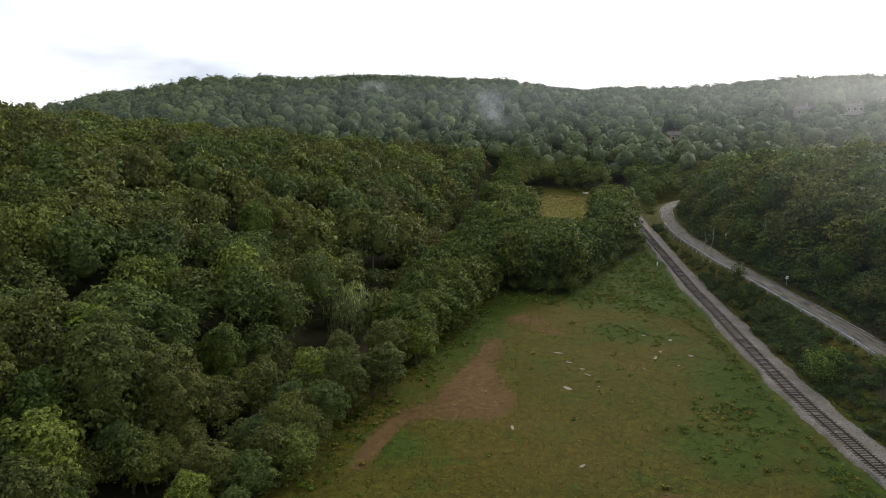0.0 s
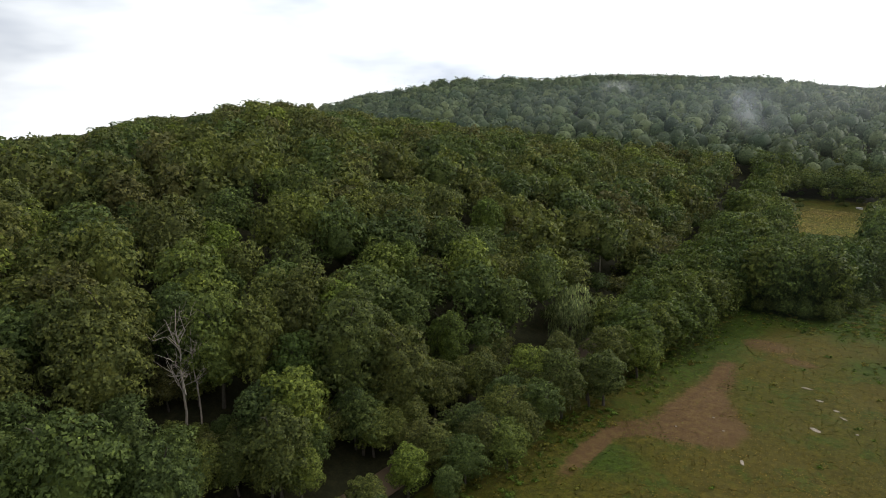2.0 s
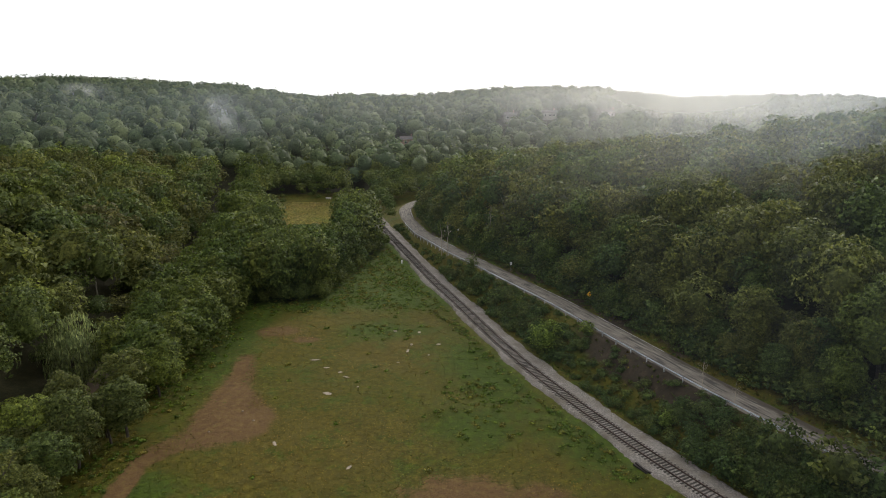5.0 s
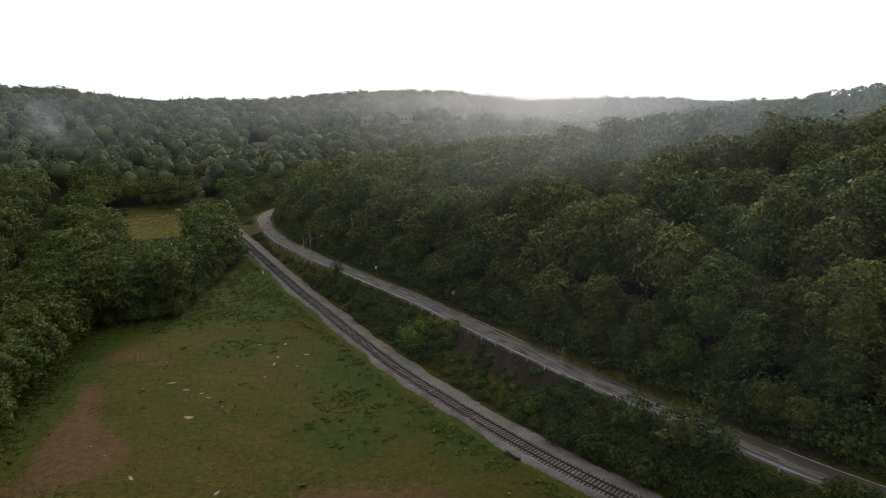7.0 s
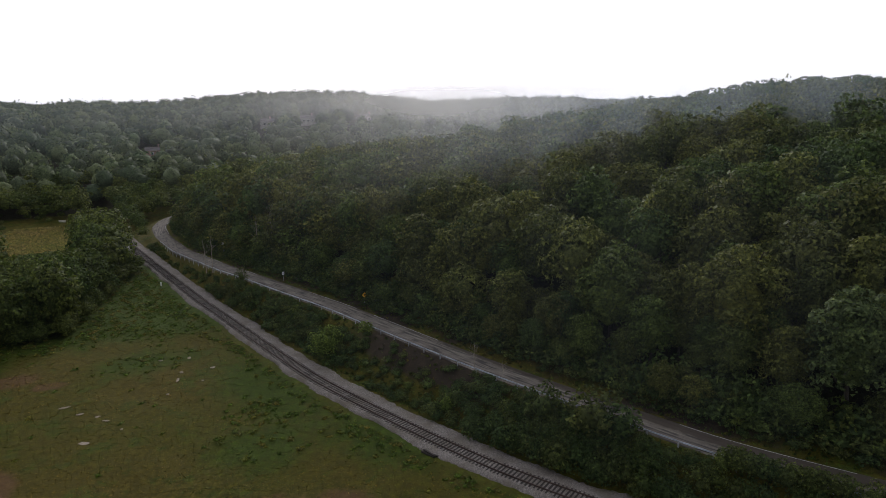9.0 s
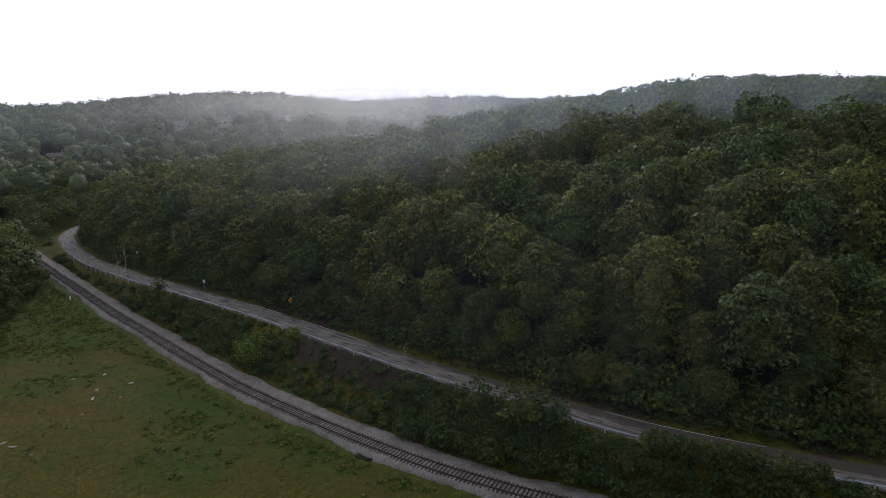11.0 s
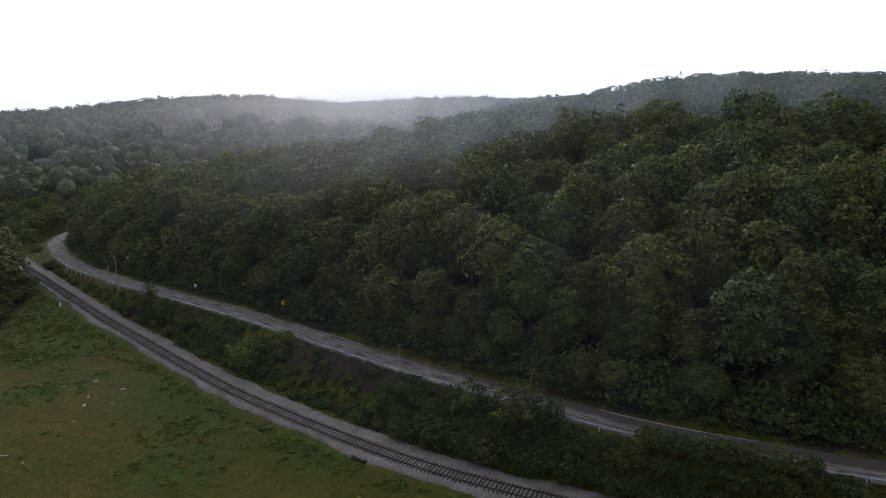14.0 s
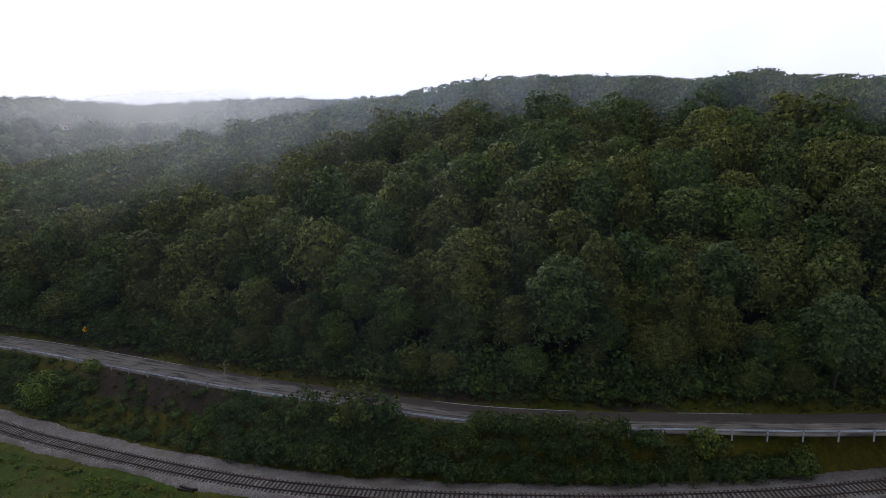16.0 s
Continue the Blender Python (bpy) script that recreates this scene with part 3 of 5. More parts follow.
def leaf_cloud(rng, height, radius, lobes, leaves, leaf, low=0.25, droop=1.0, flat=0.8, spread=(0.30, 0.80), lobe=(0.22, 0.40), core=2):
    """Hanging leaf quads of a crown made of many overlapping clumps: corners, faces, shading normals."""
    mid, half = height * (1 + low) / 2, height * (1 - low) / 2
    c = []
    while len(c) < lobes:
        d = rng.normal(size=3)
        d /= np.linalg.norm(d)
        p = d * rng.uniform(*spread)
        if p[2] < -0.62:
            continue
        taper = 1.0 - 0.45 * max(0, p[2]) ** 1.5
        c.append((p[0] * radius * taper, p[1] * radius * taper, mid + p[2] * half))
    c = np.array(c)
    size = radius * rng.uniform(*lobe, lobes)
    n0 = int(leaves * 2.6)
    which = rng.choice(lobes, n0, p=size ** 2 / (size ** 2).sum())
    d = rng.normal(size=(n0, 3))
    d /= np.linalg.norm(d, axis=1)[:, None]
    d[:, 2] = np.where(d[:, 2] < -0.2, -d[:, 2], d[:, 2])
    p = c[which] + d * (size[which] * rng.uniform(0.80, 1.14, n0))[:, None] * [1, 1, flat]
    p[:, 2] -= droop * rng.uniform(0, 1, n0) ** 2 * size[which] * 2.2
    buried = np.zeros(n0, bool)
    for q, s in zip(c, size):
        e = (p - q) / [1, 1, flat]
        buried |= (e ** 2).sum(1) < (0.74 * s) ** 2
    keep = np.where(~buried)[0][:leaves]
    p, d = p[keep], d[keep]
    n = d + rng.normal(size=d.shape) * 0.5
    n[:, 2] += 0.2
    n /= np.linalg.norm(n, axis=1)[:, None]
    a = np.cross(n, rng.normal(size=n.shape))
    a /= np.linalg.norm(a, axis=1)[:, None]
    b = np.cross(n, a)
    s = leaf * rng.uniform(0.5, 1.3, len(p))[:, None]
    b = b * 0.25 + np.array([0, 0, -1.3])
    a = a * 0.45
    u, w = rng.uniform(0.55, 1.0, (2, len(p), 1))
    k = rng.uniform(-0.35, 0.35, (2, len(p), 1))
    quads = np.stack([p - a * s * u * 0.7 + b * s * k[0] - n * s * 0.15, p - b * s * w * 0.8, p + a * s * u * 0.7 + b * s * k[1] - n * s * 0.15, p + b * s * w * 0.8], 1)
    crown = (p - [0, 0, mid - half * 0.3]) / [radius, radius, half]
    crown /= np.linalg.norm(crown, axis=1)[:, None]
    soft = 0.60 * d + 0.80 * crown + 0.12 * n
    soft /= np.linalg.norm(soft, axis=1)[:, None]
    m = 4
    verts, faces, norms = quads.reshape(-1, 3), np.arange(len(p) * m).reshape(-1, m), np.repeat(soft, m, 0)
    # the shaded leafage deep inside the crown, well under the outer clumps
    k, tri = ICO[core]
    k = k * rng.uniform(0.26, 0.42, (len(k), 1))
    cv = np.array([0, 0, mid]) + k * [radius, radius, half]
    inner = k / np.linalg.norm(k, axis=1)[:, None]
    faces = np.concatenate([faces, np.c_[tri + len(verts), np.full((len(tri), m - 3), -1)]])
    return np.concatenate([verts, cv]), faces, np.concatenate([norms, inner])


def limb_set(rng, height, radius, low, limbs=6, twigs=0, trunk=0.02, top=0.82):
    """Trunk and limbs as tubes."""
    r0 = height * trunk
    zs = np.linspace(-0.6, height * top, 7)
    wob = np.cumsum(rng.normal(size=(7, 2)) * height * 0.012, 0)
    path = np.concatenate([wob - wob[0], zs[:, None]], 1)
    pieces = [tube_np(path, np.linspace(r0, r0 * 0.2, 7), 7)]
    for k in range(limbs):
        h0 = height * rng.uniform(low * 0.9, 0.72)
        a = k * 2.4 + rng.uniform(-0.5, 0.5)
        base = np.array([np.interp(h0, zs, path[:, 0]), np.interp(h0, zs, path[:, 1]), h0])
        out = radius * rng.uniform(0.5, 0.9)
        rise = height * rng.uniform(0.12, 0.28)
        tip = base + [math.cos(a) * out, math.sin(a) * out, rise]
        m1 = base * 0.6 + tip * 0.4 + rng.normal(size=3) * 0.03 * height
        m2 = base * 0.25 + tip * 0.75 + rng.normal(size=3) * 0.03 * height
        br = r0 * rng.uniform(0.28, 0.45)
        pieces.append(tube_np([base, m1, m2, tip], np.array([1, 0.75, 0.5, 0.2]) * br, 5))
        for _ in range(twigs):
            q = rng.uniform(0.35, 0.95)
            b0 = base * (1 - q) + tip * q
            e = b0 + rng.normal(size=3) * [1, 1, 0.5] * radius * 0.25 + [0, 0, radius * 0.22]
            pieces.append(tube_np([b0, (b0 + e) / 2 + rng.normal(size=3) * 0.08, e], np.array([0.5, 0.35, 0.15]) * br, 4))
    return join_np(pieces)


def dome(rng, height, radius, boughs, leaves, leaf, low=0.0, core=1, size=(0.26, 0.42), bumps=14, flat=0.85, solid=(0.40, 0.56)):
    """A rounded crown: boughs set over a dome, each a bumpy mass of leaf sprigs."""
    mid, half = height * (1 + low) / 2, height * (1 - low) / 2
    i = np.arange(boughs) + 0.5
    zc = 1 - 1.6 * i / boughs
    phi = i * 2.39996 + rng.normal(size=boughs) * 0.4
    ring = np.sqrt(np.clip(1 - zc ** 2, 0.02, 1))
    q = np.stack([ring * np.cos(phi), ring * np.sin(phi), zc], 1) * rng.uniform(0.62, 0.90, (boughs, 1))
    sx, sy = rng.uniform(0.86, 1.16, 2)
    c = np.stack([q[:, 0] * radius * sx, q[:, 1] * radius * sy, mid + q[:, 2] * half], 1)
    s = radius * rng.uniform(*size, boughs)

    def unit(v):
        return v / np.linalg.norm(v, axis=-1, keepdims=True)

    def outward(p):
        return unit((p - [0, 0, mid - half * 0.3]) / [radius, radius, half])

    n0 = int(leaves * 3.2)
    which = rng.choice(boughs, n0, p=s ** 2 / (s ** 2).sum())
    d = unit(rng.normal(size=(n0, 3)))
    d[:, 2] = np.where(d[:, 2] < -0.45, -d[:, 2], d[:, 2])
    knob = unit(rng.normal(size=(boughs, bumps, 3)))
    near_k = np.einsum("nj,nkj->nk", d, knob[which])
    best = near_k.argmax(1)
    b0 = knob[which, best]
    rise = np.clip((near_k.max(1) - 0.78) / 0.22, 0, 1)
    p = c[which] + d * (s[which] * (0.88 + 0.17 * rise ** 0.6 + rng.normal(size=n0) * 0.035))[:, None] * [1, 1, flat]
    buried = np.zeros(n0, bool)
    for o, k in zip(c, s):
        buried |= (((p - o) / [1, 1, flat]) ** 2).sum(1) < (0.80 * k) ** 2
    keep = np.where(~buried)[0][:int(leaves * 0.76)]
    p, d, b0 = p[keep], d[keep], b0[keep]
    # leafage between and behind the boughs
    e = unit(rng.normal(size=(leaves - len(p), 3)))
    e[:, 2] = np.where(e[:, 2] < -0.5, -e[:, 2], e[:, 2])
    p = np.concatenate([p, [0, 0, mid] + e * rng.uniform(0.58, 0.80, (len(e), 1)) * [radius * sx, radius * sy, half]])
    d, b0 = np.concatenate([d, e]), np.concatenate([b0, unit(e + rng.normal(size=e.shape) * 0.5)])
    soft = unit(0.70 * d + 0.8 * (d - b0) + 0.75 * outward(p))
    n = unit(soft + rng.normal(size=d.shape) * 0.5)
    a = unit(np.cross(n, rng.normal(size=n.shape)))
    b = np.cross(n, a)
    far = leaf * rng.uniform(0.55, 1.2, (len(p), 1)) * rng.uniform(0.75, 1.1, (len(p), 3))
    g = rng.uniform(0, 6.28, (len(p), 1)) + np.array([[0, 2.09, 4.19]]) + rng.uniform(-0.3, 0.3, (len(p), 3))
    verts = (p[:, None] + (np.cos(g) * far)[..., None] * a[:, None] + (np.sin(g) * far)[..., None] * b[:, None]).reshape(-1, 3)
    norms = np.repeat(unit(0.8 * soft + 0.55 * n), 3, 0)
    faces = np.arange(len(verts)).reshape(-1, 3)
    # the shaded leafage deep inside the crown
    iv, it = ICO[core]
    w = np.array([0, 0, mid - 0.04 * height]) + iv * rng.uniform(*solid, (len(iv), 1)) * [radius * sx, radius * sy, half]
    faces = np.concatenate([faces, it + len(verts)])
    verts, norms = np.concatenate([verts, w]), np.concatenate([norms, outward(w)])
    used = np.zeros(len(verts), bool)
    used[faces] = True
    return verts[used], (np.cumsum(used) - 1)[faces], norms[used]


RNG = np.random.default_rng(7)
CROWNS, TRUNKS = [], []
for s in range(8):
    CROWNS.append(dome(RNG, 14.0, RNG.uniform(3.9, 4.8), int(RNG.integers(56, 76)), 6400, 0.25, low=RNG.uniform(-0.08, 0.06), core=2, size=(0.17, 0.29), bumps=9))
    TRUNKS.append(limb_set(RNG, 14.0, 4.2, 0.25, 6))
MID = [dome(RNG, 14.0, RNG.uniform(3.9, 4.9), 44, 1750, 0.36, low=0.18, size=(0.20, 0.32), bumps=8) for _ in range(8)]
MID_LOW = [dome(RNG, 14.0, RNG.uniform(3.9, 4.9), 44, 1500, 0.42, low=-0.08, size=(0.20, 0.32), bumps=8) for _ in range(6)]
MID_FAR = [dome(RNG, 14.0, RNG.uniform(4.2, 5.3), 24, 590, 0.56, low=0.22, size=(0.24, 0.38), bumps=7) for _ in range(8)]
FAR = [dome(RNG, 14.0, RNG.uniform(4.6, 5.8), 12, 74, 0.95, low=0.25, core=2, size=(0.30, 0.45), bumps=6, solid=(0.70, 0.94)) for _ in range(8)]
SHRUBS = [dome(RNG, 3.0, RNG.uniform(1.5, 2.0), 20, 440, 0.20, low=-0.1, size=(0.22, 0.36), bumps=6) for _ in range(5)]


def scatter(rng, x0, x1, y0, y1, gap):
    """Jittered grid of places."""
    gx, gy = np.meshgrid(np.arange(x0, x1, gap), np.arange(y0, y1, gap * 0.87))
    gx = gx + (np.arange(gx.shape[0]) % 2)[:, None] * gap / 2
    j = rng.uniform(-0.38, 0.38, (2, *gx.shape)) * gap
    return (gx + j[0]).ravel(), (gy + j[1]).ravel()


COPSE = [(-46, 141), (-29, 145), (-23.5, 178), (-19, 196), (-26, 220), (-40, 224), (-58, 220), (-64, 185), (-56, 150)]
MEADOW = [(-38, 227), (-58, 225), (-70, 242), (-73, 266), (-62, 288), (-46, 284), (-38, 253)]

# single trees that stand out: x, y, height, width, kind
STAND_OUT = [
    (-76.5, 55.5, 16.0, 1.1, "bright"), (-100.8, 50.0, 15.0, 0.95, "bright"), (-82.0, 92.8, 15.0, 0.9, "lime"), (-84.5, 78.0, 14.5, 0.85, "lime"),
    (-50.0, 45.5, 7.5, 1.25, "bright"), (70.5, 47.2, 16.5, 1.1, "lit"), (87.2, 32.3, 16.0, 1.05, "lit"), (88.3, 17.6, 14.0, 1.0, "lit"), (-45.0, 157.0, 13.0, 1.0, "lime"),
    (-61.8, 100.5, 15.0, 1.0, "willow"), (-95.0, 115.0, 15.0, 0.9, "lime"), (-88.0, 150.0, 15.0, 0.9, "lime"), (22.5, 167.0, 13.0, 0.8, "lit"),
    (101.0, 70.0, 14.0, 1.0, "lit"), (58.0, 128.0, 14.0, 1.0, "lit"), (75.0, 150.0, 15.0, 1.0, "lit"), (-66.0, 70.0, 13.0, 0.9, "olive"), (-70.0, 44.0, 13.5, 0.9, "olive"),
]
# dead trees: x, y, height, spread, limbs, trunk
DEAD = [(-75.6, 30.5, 17.0, 4.2, 14, 0.0115), (-74.8, 32.2, 14.5, 2.8, 10, 0.0095), (-77.3, 137.8, 14.0, 3.5, 8, 0.014), (-49.0, 80.0, 7.5, 3.4, 14, 0.010), (-47.0, 76.5, 6.0, 2.5, 10, 0.010),
        (2.2, 168.3, 9.5, 1.2, 5, 0.013), (0.8, 171.5, 9.0, 1.0, 4, 0.013), (14.5, 172.5, 10.5, 1.6, 9, 0.009), (18.5, 174.0, 11.0, 1.6, 9, 0.009),
        (37.5, 83.0, 5.2, 1.2, 6, 0.010), (39.6, 78.0, 4.2, 1.0, 5, 0.010), (8.9, 151.0, 4.5, 1.4, 7, 0.012), (-107, 152, 15, 3, 8, 0.013)]


def forest_places():
    """Rows of x, y, height, zone."""
    rng = np.random.default_rng(11)
    rows = []

    def add(x, y, h, zone):
        rows.append(np.stack([x, y, h, np.full(len(x), zone)], 1))

    def view(x, y):
        az = np.degrees(np.arctan2(-x, y))
        return (az < 88) & (az > -96)

    # near and middle woods
    x, y = scatter(rng, -330, 330, -60, 330, 7.7)
    d_riv, _ = near(x, y, RIVER)
    d_road, _ = near(x, y, ROAD)
    d_rail, _ = near(x, y, RAILWAY)
    r = np.hypot(x, y)
    az = np.degrees(np.arctan2(-x, y))
    reach = np.interp(az, [-96, -45, -32, -20, 50, 62, 88], [275, 275, 290, 330, 330, 285, 265])
    ok = view(x, y) & (r < reach) & ~inside(x, y, MEADOW)
    west = ok & (d_riv < np.where((y > 76) & (y < 125), -7.5, -5))
    add(x[west], y[west], rng.uniform(10, 19, west.sum()), 0)
    east = ok & (d_road > 6.2)
    hh = rng.uniform(12, 18, east.sum()) * (0.6 + 0.4 * ramp01(d_road[east], 7, 16))
    add(x[east], y[east], hh, 1)
    x3, y3 = scatter(rng, 0, 200, -60, 260, 8.0)
    d3, _ = near(x3, y3, ROAD)
    fill = (d3 > 8) & (d3 < 36) & view(x3, y3)
    add(x3[fill], y3[fill], rng.uniform(7, 12, fill.sum()), 1)
    x2, y2 = scatter(rng, -70, -10, 138, 228, 5.0)
    keep_x, keep_y, x, y = x, y, x2, y2
    copse = inside(x, y, COPSE)
    add(x[copse], y[copse], rng.uniform(11, 17, copse.sum()), 2)
    low_line = lambda h, x, y: np.where((np.degrees(np.arctan2(-x, y)) > 8.8) & (np.degrees(np.arctan2(-x, y)) < 14.6), np.clip(np.minimum(h, EYE - 0.190 * np.hypot(x, y)), 3.0, None), h)
    rows[-1][:, 2] = low_line(rows[-1][:, 2], x[copse], y[copse])
    x, y = keep_x, keep_y
    copse = inside(x, y, COPSE)
    # low growth round the copse, down to the grass
    x5, y5 = scatter(rng, -70, -12, 136, 230, 2.6)
    ring = np.array(COPSE, float)
    closest = np.full(len(x5), 1e9)
    for (ax, ay), (bx, by) in zip(ring, np.roll(ring, -1, 0)):
        u = np.clip(((x5 - ax) * (bx - ax) + (y5 - ay) * (by - ay)) / ((bx - ax) ** 2 + (by - ay) ** 2), 0, 1)
        closest = np.minimum(closest, np.hypot(x5 - ax - u * (bx - ax), y5 - ay - u * (by - ay)))
    skirt = (closest < 2.6) & (y5 < 215)
    add(x5[skirt], y5[skirt], rng.uniform(2.6, 5.5, skirt.sum()), 2)
    north = ok & (y > 222) & (d_rail < -6) & (d_riv > 6) & ~copse
    add(x[north], y[north], low_line(rng.uniform(10, 16, north.sum()), x[north], y[north]), 2)
    # woods closing the valley beyond the road bend
    x4, y4 = scatter(rng, -95, 60, 230, 345, 6.2)
    d4, _ = near(x4, y4, ROAD)
    e4, _ = near(x4, y4, RAILWAY)
    v4, _ = near(x4, y4, RIVER)
    gap = ((e4 > 5.5) & (d4 < -5.5)) | ((y4 > 292) & (np.abs(e4) > 5.5) & (d4 < -5.5) & (np.abs(v4) > 5))
    gap &= ~inside(x4, y4, MEADOW)
    tall = rng.uniform(6, 12, gap.sum()) * np.interp(y4[gap], [230, 285], [0.45, 1.0])
    add(x4[gap], y4[gap], np.where(y4[gap] < 285, low_line(tall, x4[gap], y4[gap]), tall), 2)
    # edge of the wood above the road
    x, y = scatter(rng, -40, 130, -40, 300, 4.4)
    d_road, _ = near(x, y, ROAD)
    ok = (d_road > 4.9) & (d_road < 9.0) & view(x, y)
    add(x[ok], y[ok], rng.uniform(3.5, 8.5, ok.sum()), 1)
    x, y = scatter(rng, -40, 160, -50, 240, 4.6)
    d_road, _ = near(x, y, ROAD)
    ok = (d_road > 8.0) & (d_road < 24) & view(x, y) & (rng.uniform(size=len(x)) < 0.45)
    add(x[ok], y[ok], rng.uniform(4.5, 8.5, ok.sum()), 1)
    # strip along the creek
    x, y = scatter(rng, -74, -38, 34, 146, 4.2)
    d_riv, _ = near(x, y, RIVER)
    edge = np.interp(y, [38, 98, 125, 140, 150], [-44.0, -44.0, -44.0, -46, -50])
    strip = (d_riv > 3.4) & (x < edge)
    hs = np.interp(y[strip], [40, 64, 76, 146], [6.5, 7.5, 9.5, 12]) * rng.uniform(0.75, 1.15, strip.sum())
    add(x[strip], y[strip], hs, 3)
    bank = (d_riv < -3.2) & (d_riv > -9) & (rng.uniform(size=len(x)) < np.where(y < 78, 0.95, 0.55))
    add(x[bank], y[bank], rng.uniform(5, 9, bank.sum()) * np.where(y[bank] < 78, 1.15, 0.8), 0)
    # shrubs north of the strip
    x, y = scatter(rng, -96, -50, 140, 240, 5.0)
    d_riv, _ = near(x, y, RIVER)
    bank = (d_riv < -2.4) & (d_riv > -8)
    add(x[bank], y[bank], rng.uniform(7, 11, bank.sum()), 0)
    ok = (np.abs(d_riv) > 2.6) & ~inside(x, y, COPSE) & ~inside(x, y, MEADOW) & (d_riv > 0)
    add(x[ok], y[ok], low_line(rng.uniform(5, 10, ok.sum()), x[ok], y[ok]), 3)
    p = np.concatenate(rows)
    for sx, sy, _h, _w, kind in STAND_OUT:
        p = p[np.hypot(p[:, 0] - sx, p[:, 1] - sy) > (4.0 if kind != "lit" else 3.4)]
        for step, gap in () if kind == "lit" else ((5.0, 2.4),) if kind != "willow" else ((7.0, 4.5), (13.0, 4.0), (18.0, 3.5)):
            toward = 1.0 - step / math.hypot(sx, sy)
            p = p[np.hypot(p[:, 0] - sx * toward, p[:, 1] - sy * toward) > gap]
    for sx, sy, sh, sp, *_ in DEAD:
        gap = 2.9 if sh > 14 else 2.2 if sh > 8 else 1.5
        for step in (0.0, 4.0):
            toward = 1.0 - step * gap / 3.4 / math.hypot(sx, sy)
            p = p[np.hypot(p[:, 0] - sx * toward, p[:, 1] - sy * toward) > gap]
    creek = np.array([(-48.5, 61, 9.5), (-47, 55.5, 8), (-52.5, 51, 8), (-46.5, 67.5, 9), (-52.8, 58, 7.5), (-51, 66, 9.5), (-61.5, 62, 9), (-60.5, 55, 8), (-61, 69, 9), (-60.5, 49, 8), (-47.5, 74, 11), (-52, 73, 11)])
    p = np.concatenate([p, np.c_[creek, np.full(len(creek), 3)]])
    # young growth round the foot of the tall dead pair
    young = np.array([(-72.6, 27.4, 4.8), (-71.8, 30.0, 4.0), (-70.6, 33.2, 4.8), (-68.6, 25.8, 6.6), (-67.6, 29.2, 6.0), (-66.6, 33.0, 7.0), (-64.6, 27.0, 8.2), (-63.4, 30.8, 8.0), (-78.6, 33.8, 7.5), (-79.6, 30.2, 6.5)])
    p = np.concatenate([p, np.c_[young, np.full(len(young), 0)]])
    r, az = np.hypot(p[:, 0], p[:, 1]), np.degrees(np.arctan2(-p[:, 0], p[:, 1]))
    room = EYE + r * (sky_line(az) + rng.uniform(-0.004, 0.005, len(p))) - ground_height(p[:, 0], p[:, 1])
    p[:, 2] = np.minimum(p[:, 2], room)
    return p[p[:, 2] > 2.5]


PLACES = forest_places()
PLACES = np.c_[PLACES, ground_height(PLACES[:, 0], PLACES[:, 1])]
PLACES = PLACES[np.argsort(np.hypot(PLACES[:, 0], PLACES[:, 1] - 20))]

LABELS = {
    0: "leafy deciduous tree in dense summer hillside forest",
    1: "dark green deciduous tree on the wooded slope above the road",
    2: "broad olive green tree in the copse beside the railway",
    3: "leafy streamside tree at the edge of the grassy field",
    "bright": "bright yellow-green tree standing out among darker forest trees",
    "lime": "light green leafy tree among the darker woods",
    "lit": "pale green rounded tree on the wooded slope",
    "willow": "pale drooping willow on the creek bank",
    "olive": "olive brown leafy tree near the creek",
}
LEAVES = {0: M_LEAF, 1: M_LEAF_DARK, 2: M_LEAF_OLIVE, 3: M_LEAF, "bright": M_LEAF_BRIGHT, "lime": M_LEAF_LIME, "lit": M_LEAF_LIT, "willow": M_LEAF_WILLOW, "olive": M_LEAF_OLIVE}
WILLOW = leaf_cloud(RNG, 14.0, 5.0, 46, 5200, 0.44, low=0.05)
PROTO = {}


def tree_at(zone, s, m):
    """A tree with trunk and crown, built once for each kind and shape and then copied."""
    key = (zone, s)
    if key in PROTO:
        made = copy_thing(PROTO[key], m)
        made.matrix_basis = m
        return made
    t = thing("willow_tree" if zone == "willow" else "deciduous_tree", m, LABELS[zone], "tree", "trees of the valley woods")
    tv, tf = TRUNKS[s]
    under("trunk", mesh_np("trunk", tv, tf, M_BARK, True), t)
    cv, cf, cn = WILLOW if zone == "willow" else CROWNS[s]
    under("crown", mesh_np("crown", cv, cf, LEAVES[zone], normals=cn), t)
    PROTO[key] = t
    return t


NEAR_COUNT = 150
rng = np.random.default_rng(5)
for x, y, h, zone, z in PLACES[:NEAR_COUNT]:
    k = h / 14.0
    wide = k ** 0.7 * rng.uniform(0.88, 1.12)
    tree_at(int(zone), int(rng.integers(0, 8)), Matrix.Translation((x, y, z - 0.1)) @ Matrix.Rotation(rng.uniform(0, 6.28), 4, "Z") @ Matrix.Diagonal((wide, wide, k, 1)))
for x, y, h, wide, kind in STAND_OUT:
    k = h / 14.0
    z = float(ground_height(np.array([x]), np.array([y]))[0])
    tree_at(kind, int(rng.integers(0, 8)), Matrix.Translation((x, y, z - 0.1)) @ Matrix.Rotation(rng.uniform(0, 6.28), 4, "Z") @ Matrix.Diagonal((k * wide, k * wide, k, 1)))

